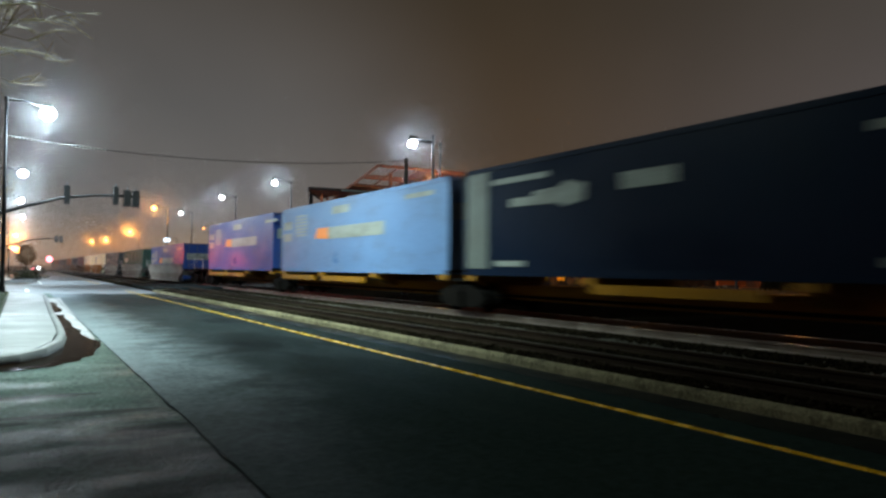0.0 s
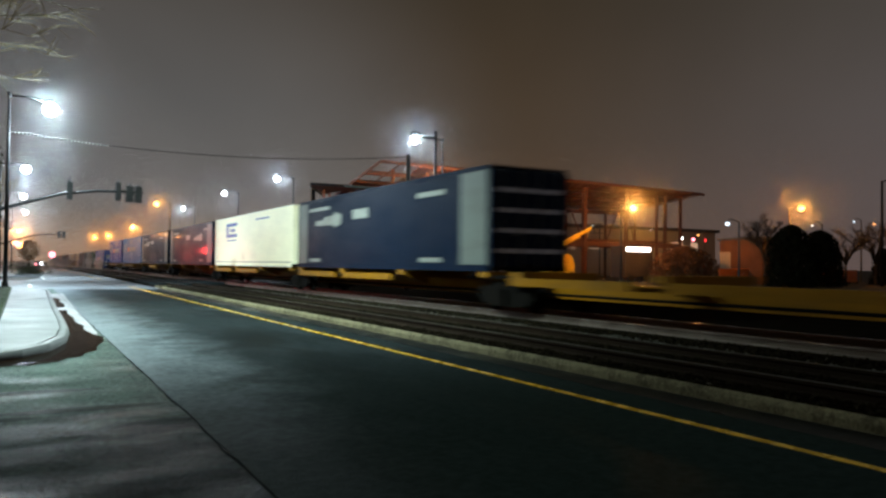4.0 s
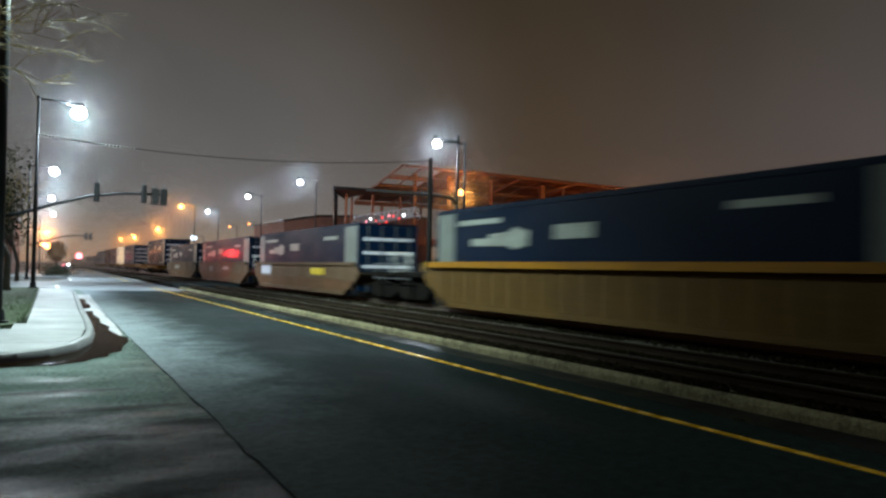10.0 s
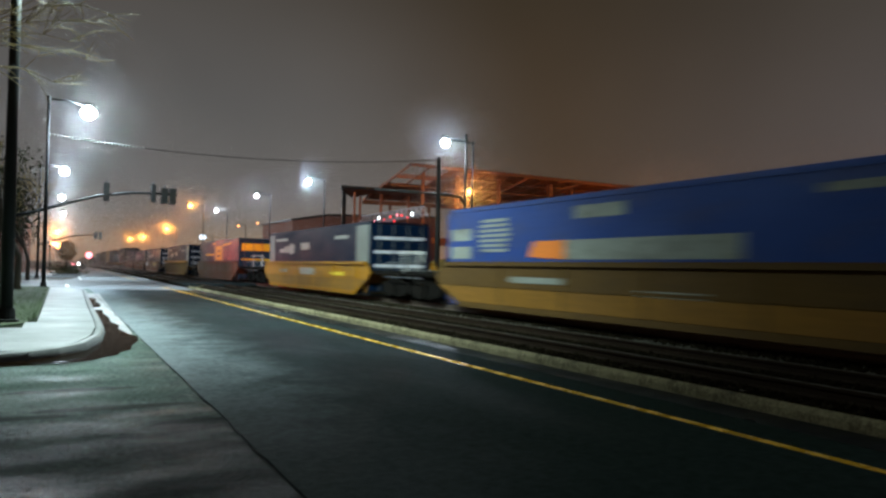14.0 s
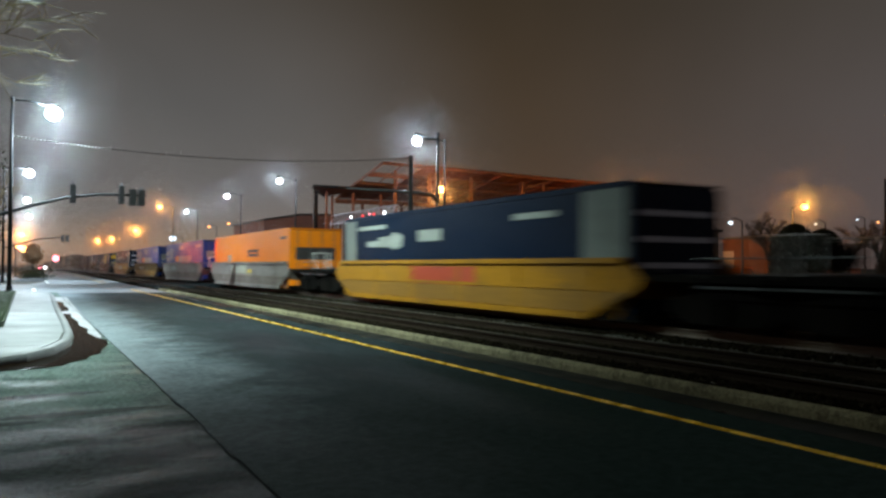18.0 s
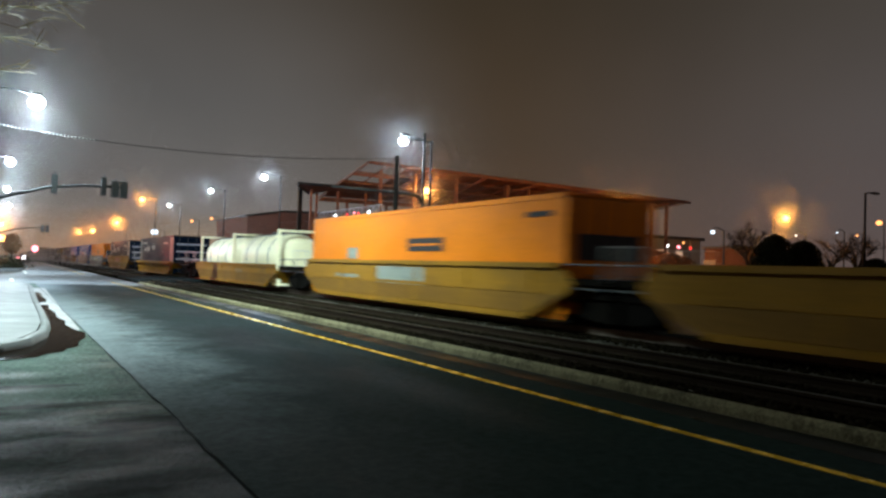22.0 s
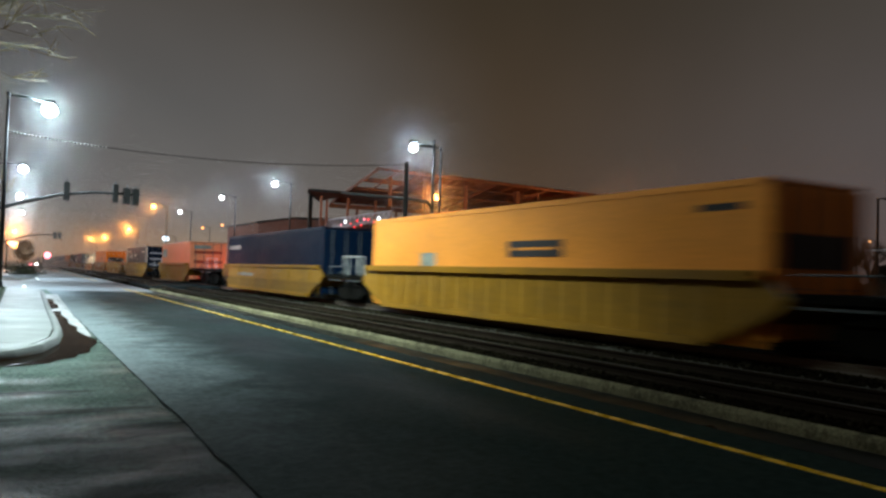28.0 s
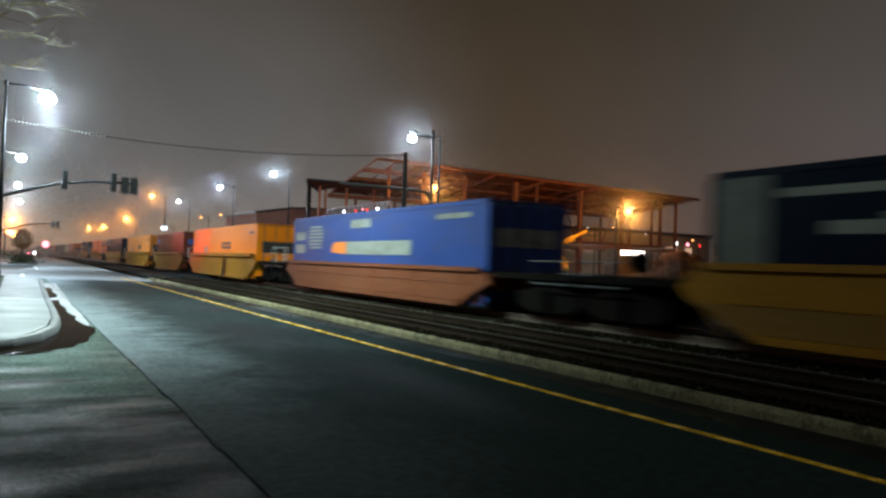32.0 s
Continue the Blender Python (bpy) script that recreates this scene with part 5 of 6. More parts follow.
part("rail", tube(BM(), [(-1.4, 0, 5.5), (3.0, 0, 3.5), (6.4, 0, 2.9)], 0.05, 6), "galv", sg)
part("tube_light", lump(BM(), (6.3, -0.1, 2.9), 0.7, seg=10, rings=8), "glow_pink", sg)
for k in range(7):
    part("tube_light", lump(BM(), (-1.2 + 0.62 * k, -0.1, 5.45 - 0.29 * k), 0.46 + 0.12 * (k % 3), seg=8, rings=6), "glow_pink" if k % 2 else "lens_sodium", sg)


# orange barriers at the edge of the site
bar = thing("site_barrier", "orange plastic site barrier standing on feet", "barrier", pose(60.6, 53.6, -0.06), "site barriers")
part("panel", prism(BM(), [(0, 0.25), (2.3, 0.25), (2.3, 1.45), (2.2, 1.55), (0.1, 1.55), (0, 1.45)], "y", -0.04, 0.04), "barrier", bar)
for x in (0.3, 2.0):
    part("foot", box(BM(), x - 0.1, x + 0.1, -0.35, 0.35, 0, 0.26), "rubber", bar)
for k in range(1, 9):
    copy_thing(bar, pose(60.6 + 2.5 * k, 53.6 + rng.uniform(-.3, .3), -0.06, 0, 0, rng.uniform(-8, 8)))

# droplets packed round each lamp to stand in for its misty glow
def mist(name, at, count, reach, size, seed, power=0.85, material="mist"):
    g = np.random.RandomState(seed)
    r = reach * g.rand(count) ** power
    keep = g.rand(count) < (1 - r / reach) ** 1.2
    r = np.maximum(r[keep], 0.34)
    d = g.normal(size=(len(r), 3))
    d /= np.linalg.norm(d, axis=1)[:, None]
    c = np.array(at) + d * r[:, None]
    tri = g.normal(size=(len(r), 3, 3)) * size
    v = (c[:, None, :] + tri).reshape(-1, 3)
    me = bpy.data.meshes.new(name)
    me.from_pydata(v.tolist(), [], np.arange(len(v)).reshape(-1, 3).tolist())
    me.materials.append(M[material])
    return tagged(new(name, me), "fine droplets packed round a street lamp to form its misty glow", "mist", "", "stuff")


for k, (at, w) in enumerate(LEFT_LAMPS + RIGHT_LAMPS[1:]):
    mist("mist", at, 300000 if k == 0 else 120000, 6.5 if k < 4 else 4.5, 0.0046 if k == 0 else 0.0066, 40 + k, 0.46, "fine_mist")
for k, (at, w, r_) in enumerate(SODIUM_LAMPS[:4]):
    mist("mist", at, 270000 if k < 3 else 110000, 9.5, 0.0075 if k < 3 else 0.017, 60 + k, 0.58)
for k, at in enumerate(FAR_SODIUM + [SODIUM_LAMPS[4][0]]):
    mist("mist", at, 90000, 13.0, 0.030, 80 + k, 0.6)
# a wide orange veil by the steel frame
for k, at in enumerate((SODIUM_LAMPS[0][0], SODIUM_LAMPS[1][0], SODIUM_LAMPS[2][0])):
    mist("mist", at, 290000, 17.0, 0.0096, 160 + k)


# low droplet haze along the far street, droplets growing with distance from the camera
def haze(name, x0, x1, y0, y1, depth, count, seed):
    g = np.random.RandomState(seed)
    y = y0 + (y1 - y0) * g.rand(count)
    x = x0 + (x1 - x0) * g.rand(count)
    z = np.minimum(0.2 + g.exponential(depth, count), 16.0)
    c = np.stack([x, y, z], 1)
    tri = g.normal(size=(count, 3, 3)) * (0.00016 * y)[:, None, None]
    v = (c[:, None, :] + tri).reshape(-1, 3)
    me = bpy.data.meshes.new(name)
    me.from_pydata(v.tolist(), [], np.arange(len(v)).reshape(-1, 3).tolist())
    me.materials.append(M["haze"])
    return tagged(new(name, me), "fine droplets strewn over the far street as haze", "mist", "", "stuff")


haze("mist", -14, 42, 62, 270, 5.0, 330000, 7)

# ---------------------------------------------------------------- the train
def paint(name, base, rough=0.42, dirt=(0.06, 0.05, 0.04), amount=0.35, var=0.16, spec=0.09, coat=0.0):
    M[name] = mat(name, base, rough, var=var, scale=2.2, fine=50, bump=0.05, dirt=dirt, dirt_amount=amount, stretch=(1, 0.6, 1.6), spec=spec, coat=coat, coat_rough=0.07)


paint("navy_paint", (0.0010, 0.0063, 0.0185), 0.5, (0.0018, 0.0070, 0.0160), 0.3, spec=0.04, coat=0.07)
paint("royal_blue_paint", (0.018, 0.046, 0.185))
paint("light_blue_paint", (0.09, 0.165, 0.31))
paint("sky_blue_paint", (0.008, 0.027, 0.046), amount=0.15)
paint("white_container_paint", (0.93, 0.88, 0.64), amount=0.05)
paint("grey_white_paint", (0.108, 0.122, 0.115))
paint("orange_container_paint", (0.66, 0.175, 0.006), amount=0.12)
paint("peach_paint", (0.72, 0.25, 0.035), amount=0.12)
paint("salmon_paint", (0.74, 0.235, 0.115), amount=0.1)
paint("maroon_paint", (0.14, 0.034, 0.018))
paint("red_paint", (0.36, 0.07, 0.06))
paint("dark_green_paint", (0.03, 0.07, 0.055))
paint("slate_paint", (0.06, 0.075, 0.085))
paint("decal_white", (0.215, 0.235, 0.215), amount=0.75)
paint("chalk_white_paint", (0.46, 0.46, 0.52), 0.6, amount=0.3)
paint("pale_yellow_paint", (0.20, 0.20, 0.075), amount=0.3)
paint("decal_yellow", (0.58, 0.42, 0.025), amount=0.2)
paint("decal_blue", (0.05, 0.10, 0.30), amount=0.2)
paint("decal_orange", (0.65, 0.18, 0.03), amount=0.2)
paint("decal_dark", (0.035, 0.03, 0.03), amount=0.2)
paint("decal_red", (0.28, 0.045, 0.022), amount=0.6)
paint("tan_car_paint", (0.235, 0.112, 0.010), 0.5, (0.12, 0.065, 0.016), 0.6, 0.25)
paint("yellow_car_paint", (0.235, 0.104, 0.004), 0.5, (0.105, 0.056, 0.015), 0.6, 0.25)
paint("rose_car_paint", (0.082, 0.049, 0.027), 0.65, (0.126, 0.088, 0.056), 0.5, 0.25)
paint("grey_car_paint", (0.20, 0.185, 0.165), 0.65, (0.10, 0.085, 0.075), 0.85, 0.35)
# lower-side paints have rust and shade mixed into their colour
paint("grey_shade_paint", (0.14, 0.118, 0.10), 0.7, (0.08, 0.062, 0.05), 0.8, 0.3)
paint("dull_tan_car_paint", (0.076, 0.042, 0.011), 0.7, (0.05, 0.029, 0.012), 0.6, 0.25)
paint("rust_and_shade_paint", (0.16, 0.078, 0.012), 0.6, (0.12, 0.06, 0.016), 0.5, 0.3)
paint("rose_shade_paint", (0.088, 0.044, 0.021), 0.65, (0.062, 0.031, 0.014), 0.6, 0.3)
paint("graffiti_paint", (0.33, 0.36, 0.28), 0.6, (0.12, 0.11, 0.08), 0.9, 0.4)
paint("brown_car_paint", (0.133, 0.041, 0.017), 0.55, (0.13, 0.05, 0.026), 0.6, 0.25)

HALF_W, BOX_H = 1.295, 2.87
CACHE = {}


def side_wall(bm, x, sign, y0, y1, z0, z1, period, width, depth, step):
    """A sheet wall along y, folded into ribs that stand depth in from the face."""
    ys_, y = [], y0
    while y < y1 - 1e-6:
        e = min(y + period, y1)
        w = min(width, (e - y) * 0.4)
        ys_ += [(y, 0), (e - w - step, 0), (e - w, depth), (e - step, depth)]
        y = e
    ys_.append((y1, 0))
    lo = [bm.verts.new((x - sign * d, yy, z0)) for yy, d in ys_]
    hi = [bm.verts.new((x - sign * d, yy, z1)) for yy, d in ys_]
    for i in range(len(ys_) - 1):
        f = (lo[i], lo[i + 1], hi[i + 1], hi[i])
        bm.faces.new(f if sign < 0 else f[::-1])


def container_meshes(length, corrugated, colour):
    key = (length, corrugated, colour)
    if key in CACHE:
        return CACHE[key]
    bm = BM()
    pr = (0.278, 0.12, 0.036, 0.035) if corrugated else (0.61, 0.05, 0.012, 0.012)
    for s in (-1, 1):
        side_wall(bm, s * (HALF_W - 0.02), s, -length + 0.12, -0.12, 0.16, BOX_H - 0.1, *pr)
    bm.faces.new([bm.verts.new(p) for p in ((-HALF_W + .02, -0.03, .16), (HALF_W - .02, -0.03, .16), (HALF_W - .02, -0.03, BOX_H - .1), (-HALF_W + .02, -0.03, BOX_H - .1))])
    body = mesh_of("shell", bm, colour)
    roof = mesh_of("roof", box(BM(), -HALF_W + .03, HALF_W - .03, -length + .05, -.05, BOX_H - .05, BOX_H - .012), colour)
    floor_ = mesh_of("floor", box(BM(), -HALF_W + .03, HALF_W - .03, -length + .05, -.05, 0.05, 0.14), "truck")
    top = mesh_of("top_rail", box(BM(), -0.05, 0.05, -length + .1, -.1, BOX_H - .12, BOX_H), colour)
    bot = mesh_of("bottom_rail", box(BM(), -0.05, 0.05, -length + .1, -.1, 0.0, 0.17), colour)
    post_ = mesh_of("corner_post", box(BM(), -0.08, 0.08, -0.08, 0.08, 0.12, BOX_H - .12), colour)
    cast = mesh_of("corner_casting", box(BM(), -0.095, 0.095, -0.10, 0.10, 0, 0.13), "truck")
    door = mesh_of("door", box(BM(), -0.60, 0.60, -0.03, 0.03, 0.14, BOX_H - 0.1), colour)
    rod = mesh_of("lock_rod", tube(BM(), [(0, 0, 0.1), (0, 0, BOX_H - 0.1)], 0.022, 8), "galv")
    handle = mesh_of("lock_handle", box(BM(), -0.3, 0.02, -0.03, 0.0, 0.98, 1.02), "galv")
    CACHE[key] = (body, roof, floor_, top, bot, post_, cast, door, rod, handle)
    return CACHE[key]


def flat_mark(parent, x, pts, material, name="marking"):
    """A painted shape on the side wall: (metres back from the leading end, height)."""
    part(name, prism(BM(), [(-a, z) for a, z in pts], "x", x - 0.004, x), material, parent)


def rect(a, b, z0, z1):
    return [(a, z0), (b, z0), (b, z1), (a, z1)]


def container(style, length):
    turned = style == "navy_turned"
    style = "navy" if turned else style
    corrugated = style in ("salmon", "maroon", "red", "slate", "green", "navy_plain")
    colour = {"navy": "navy_paint", "royal": "royal_blue_paint", "light": "light_blue_paint", "teal": "sky_blue_paint", "white": "white_container_paint", "orange": "orange_container_paint",
              "peach": "peach_paint", "salmon": "salmon_paint", "maroon": "maroon_paint", "red": "red_paint", "slate": "slate_paint", "green": "dark_green_paint", "navy_plain": "navy_paint"}[style]
    label = {"navy": "navy blue freight container with grey-white end panels", "royal": "royal blue freight container with a long white band", "light": "light blue freight container with white markings",
             "teal": "blue freight container with a yellow emblem", "white": "white freight container with a blue emblem", "orange": "orange freight container with small dark markings",
             "peach": "pale orange freight container with small dark markings", "salmon": "salmon-red corrugated freight container with a white label", "maroon": "dark maroon corrugated freight container",
             "red": "dark red corrugated freight container", "slate": "dark slate freight container", "green": "dark green corrugated freight container", "navy_plain": "plain dark blue corrugated container with a white label"}[style]
    c = thing("freight_container", label, "container", None, "containers on the train")
    body, roof, floor_, top, bot, post_, cast, door, rod, handle = container_meshes(length, corrugated, colour)
    part("shell", body, None, c)
    part("roof", roof, None, c)
    part("floor", floor_, None, c)
    for s in (-1, 1):
        part("top_rail", top, None, c).location = (s * (HALF_W - .05), 0, 0)
        part("bottom_rail", bot, None, c).location = (s * (HALF_W - .05), 0, 0)
        for y in (-.08, -length + .08):
            part("corner_post", post_, None, c).location = (s * (HALF_W - .08), y, 0)
            part("corner_casting", cast, None, c).location = (s * (HALF_W - .095), y - 0.0, 0)
        d = part("door", door, None, c)
        d.location = (s * 0.605, -length + .05, 0)
        for k in (-0.3, 0.3):
            part("lock_rod", rod, None, d).location = (k, -0.06, 0)
        part("lock_handle", handle, None, d).location = (0.3, -0.06, 0)
    x = -HALF_W + 0.012
    if style == "navy":
        part("end_panel", box(BM(), x - .008, x, -1.25, -.17, 0.18, BOX_H - .13), "grey_white_paint", c, "grey-white end panel")
        part("end_panel", box(BM(), x - .008, x, -length + .17, -length + 1.6, 0.18, BOX_H - .13), "grey_white_paint", c, "grey-white end panel")
        at = 7.7 if turned else 0.0
        flat_mark(c, x, [(a_ + at, z_) for a_, z_ in ((2.3, 1.75), (4.3, 1.72), (4.5, 1.62), (5.2, 1.72), (5.25, 2.08), (4.6, 2.22), (4.3, 2.1), (3.3, 2.06), (3.3, 1.95), (2.3, 1.95))], "decal_white", "emblem")
        flat_mark(c, x, rect(7.05, 8.5, 1.85, 2.2) if turned else rect(6.4, 7.9, 1.85, 2.2), "decal_white", "emblem")
        flat_mark(c, x, rect(1.45, 3.9, 2.36, 2.5), "decal_white")
        flat_mark(c, x, rect(13.4, 14.5, 2.36, 2.5) if turned else rect(11.8, 13.6, 2.25, 2.4), "decal_white")
        flat_mark(c, x, rect(1.6, 2.9, 0.24, 0.38), "decal_white")
        flat_mark(c, x, rect(12.0, 13.4, 0.24, 0.38), "decal_white")
        for k in range(4):
            part("door_label", box(BM(), -1.1, 1.1, -length + .008, -length + .016, 0.5 + .55 * k, 0.62 + .55 * k), "chalk_white_paint", c, "pale bar across the doors")
    elif style in ("royal", "light"):
        flat_mark(c, x, rect(0.25, 1.5, 1.36, 1.72), "decal_white")
        flat_mark(c, x, rect(0.25, 1.5, 1.9, 2.25), "decal_white")
        for k in range(7):
            flat_mark(c, x, rect(1.9 + .06 * abs(3 - k), 3.7 - .06 * abs(3 - k), 1.55 + .14 * k, 1.63 + .14 * k), "decal_white", "emblem")
        flat_mark(c, x, [(4.6, 1.4), (6.2, 1.33), (6.2, 1.8), (4.9, 1.8)], "decal_orange", "emblem")
        flat_mark(c, x, rect(6.2, 11.6, 1.33, 1.80), "decal_white", "emblem")
        flat_mark(c, x, rect(6.6, 8.4, 2.3, 2.6), "decal_white")
        flat_mark(c, x, rect(13.2, 15.2, 2.4, 2.55), "decal_white")
        part("door_label", box(BM(), -1.05, 1.05, -length + .008, -length + .016, 1.6, 2.1), "decal_white", c)
    elif style == "teal":
        flat_mark(c, x, rect(3.0, 6.8, 1.72, 1.86), "decal_yellow")
        flat_mark(c, x, rect(7.5, 9.8, 1.34, 2.42), "decal_yellow", "emblem")
        flat_mark(c, x, rect(6.8, 7.48, 0.95, 2.42), "pale_yellow_paint", "emblem")
        flat_mark(c, x, rect(9.82, 10.5, 0.95, 2.5), "pale_yellow_paint", "emblem")
        flat_mark(c, x, rect(7.5, 9.8, 1.0, 1.2), "pale_yellow_paint", "emblem")
        flat_mark(c, x - .004, rect(8.0, 9.3, 1.6, 1.72), "sky_blue_paint")
        flat_mark(c, x - .004, rect(8.0, 9.3, 2.0, 2.10), "sky_blue_paint")
        flat_mark(c, x, [(10.52, 2.36), (11.0, 2.42), (13.4, 2.5), (13.4, 2.62), (10.52, 2.52)], "decal_yellow")
        flat_mark(c, x, rect(6.2, 7.4, 2.55, 2.68), "decal_yellow")
        part("door_label", box(BM(), -1.1, 1.1, -length + .008, -length + .016, 2.0, 2.5), "decal_yellow", c)
        part("door_label", box(BM(), -1.1, 1.1, -length + .008, -length + .016, 1.35, 1.45), "decal_yellow", c)
    elif style == "white":
        flat_mark(c, x, rect(3.0, 5.6, 2.3, 2.5), "decal_blue", "emblem")
        flat_mark(c, x, rect(3.0, 3.5, 1.85, 2.3), "decal_blue", "emblem")
        flat_mark(c, x, rect(3.9, 5.1, 1.98, 2.16), "decal_blue", "emblem")
        flat_mark(c, x, rect(3.0, 5.6, 1.66, 1.85), "decal_blue", "emblem")
        flat_mark(c, x, rect(3.1, 5.4, 1.45, 1.52), "decal_blue")
        flat_mark(c, x, rect(9.6, 12.2, 2.45, 2.52), "decal_blue")
        flat_mark(c, x, rect(0.2, length - .2, 0.20, 0.235), "decal_dark")
    elif style in ("orange", "peach"):
        flat_mark(c, x, rect(8.4, 10.6, 1.55, 1.95), "decal_dark", "emblem")
        flat_mark(c, x - .004, rect(8.6, 10.4, 1.72, 1.78), colour)
        flat_mark(c, x, rect(3.6, 4.5, 1.3, 1.7), "decal_white")
        flat_mark(c, x, rect(14.6, 15.6, 2.35, 2.48), "decal_dark")
        part("door_label", box(BM(), -1.0, 1.0, -length + .008, -length + .016, 1.35, 1.95), "decal_dark", c)
    elif style == "salmon":
        flat_mark(c, x - .006, rect(0.5, 2.4, 1.75, 2.4), "decal_white")
        for k in range(3):
            part("door_label", box(BM(), -1.0, 1.0, -length + .008, -length + .016, 0.6 + .7 * k, 0.8 + .7 * k), "decal_red", c)
        part("door_label", box(BM(), -1.0, 0.2, -length + .008, -length + .016, 2.35, 2.6), "decal_white", c)
    elif style == "navy_plain":
        flat_mark(c, x - .006, rect(0.4, 2.9, 2.1, 2.32), "decal_white")
    elif style == "maroon":
        flat_mark(c, x - .006, rect(0.4, 1.4, 2.0, 2.35), "decal_blue")
        part("door_label", box(BM(), -1.0, 1.0, -length + .008, -length + .016, 1.9, 2.3), "decal_blue", c)
    elif style in ("red", "slate", "green"):
        flat_mark(c, x - .006, rect(1.5, 4.0, 1.6, 2.0), "decal_white")
    return c


def tank_set(length):
    c = thing("tank_container", "white tank containers in open steel frames", "container", None, "containers on the train")
    n = 2
    seg = length / n
    for k in range(n):
        y0, y1 = -seg * k - 0.15, -seg * (k + 1) + 0.15
        t = part("tank", tube(BM(), [(0, y0 - .25, 1.40), (0, y0 - .3, 1.40), (0, y0 - .55, 1.36), (0, y0 - 1.0, 1.36), (0, y1 + 1.0, 1.36), (0, y1 + .55, 1.36), (0, y1 + .3, 1.36), (0, y1 + .25, 1.36)],
                              [0.3, .75, 1.0, 1.13, 1.13, 1.0, .75, .3], 28), "white_container_paint", c, "white cylindrical tank", smooth=True)
        for y in (y0 - 2.0, y1 + 2.0, (y0 + y1) / 2):
            part("tank_band", tube(BM(), [(0, y - .05, 1.36), (0, y + .05, 1.36)], 1.143, 28), "grey_white_paint", t)
        part("catwalk", box(BM(), -.35, .35, y1 + .8, y0 - .8, 2.48, 2.52), "galv", c)
        part("manhole", tube(BM(), [(0, (y0 + y1) / 2, 2.42), (0, (y0 + y1) / 2, 2.62)], .3, 14), "galv", c)
        for y in (y0, y1):
            for s in (-1, 1):
                part("frame_post", box(BM(), s * 1.22 - .06, s * 1.22 + .06, y - .06, y + .06, 0, 2.62), "white_container_paint", c)
            for z in (0.02, 2.62 - .12):
                part("frame_bar", box(BM(), -1.16, 1.16, y - .05, y + .05, z, z + .1), "white_container_paint", c)
            part("brace", tube(BM(), [(-1.2, y, .1), (-.3, y + (.3 if y == y1 else -.3), 1.2)], .05, 6), "white_container_paint", c)
        for s in (-1, 1):
            part("side_rail", box(BM(), s * 1.22 - .05, s * 1.22 + .05, y1 + .06, y0 - .06, 0.02, .14), "white_container_paint", c)
    return c


# bogies ("trucks") and cars
def disc_wheel():
    bm = tube(BM(), [(-.07, 0, 0), (-.068, 0, 0), (.03, 0, 0), (.031, 0, 0), (.06, 0, 0)], [.30, .42, .42, .445, .445], 22)
    tube(bm, [(-.10, 0, 0), (-.06, 0, 0)], [.12, .2], 12)
    return bm


WHEEL = mesh_of("wheel", disc_wheel(), "wheel", True)
SIDE_FRAME = mesh_of("side_frame", prism(BM(), [(-1.25, .30), (-1.05, .16), (-.55, .08), (.55, .08), (1.05, .16), (1.25, .30), (1.2, .56), (.7, .62), (.35, .74), (-.35, .74), (-.7, .62), (-1.2, .56)], "x", -.08, .08), "truck")
BOLSTER = mesh_of("bolster", box(BM(), -1.1, 1.1, -.2, .2, .5, .85), "truck")
SPRING = mesh_of("spring", tube(BM(), [(0, 0, .1), (0, 0, .5)], .13, 10), "truck")


def bogie(parent, y):
    b = part("bogie", BOLSTER, None, parent)
    b.location = (0, y, 0)
    for s in (-1, 1):
        part("side_frame", SIDE_FRAME, None, b).location = (s * 1.02, 0, 0.06)
        part("spring", SPRING, None, b).location = (s * 1.12, 0, 0.08)
        for yy in (-.89, .89):
            w = part("wheel", WHEEL, None, b)
            w.matrix_basis = pose(s * .755, yy, .445, 0, 0, 180 if s > 0 else 0)
    return b


def spine_car(length, trail, colour="yellow_car_paint", lead_bogie=True, steps=2):
    c = thing("spine_car", "yellow railway spine car with a low centre beam", "railway car", None, "railway cars")
    part("centre_sill", box(BM(), -.33, .33, -length - trail * .5, .4, .40, .76), colour, c)
    part("sill_flange", box(BM(), -.45, .45, -length - trail * .5, .4, .765, .80), colour, c)
    for k, y in enumerate((-.35, -length * .33, -length * .66, -length + .35)):
        part("cross_arm", prism(BM(), [(-1.28, .90), (-1.28, 1.04), (1.28, 1.04), (1.28, .90), (.4, .6), (-.4, .6)], "y", y - .22, y + .22), colour, c)
    for y0 in (-length * .5 + 2.6, -.1)[:steps]:
        part("side_step", box(BM(), -1.29, -1.2, y0 - 4.4, y0, .70, .90), colour, c, "yellow side platform rail")
    part("platform", box(BM(), -1.2, 1.2, -length - trail * .5 - .4, -length + .0, .86, .95), "truck", c)
    part("hitch", prism(BM(), [(-length - .1, .95), (-length + .9, .95), (-length + .5, 1.45), (-length + .1, 1.45)], "x", -.3, .3), "truck", c)
    bogie(c, -length - trail * .5)
    if lead_bogie:
        bogie(c, .6)
    part("brake_pipe", tube(BM(), [(-.5, 0, .5), (-.5, -length, .5)], .04, 6), "truck", c)
    return c


WELL_BOT = 0.12


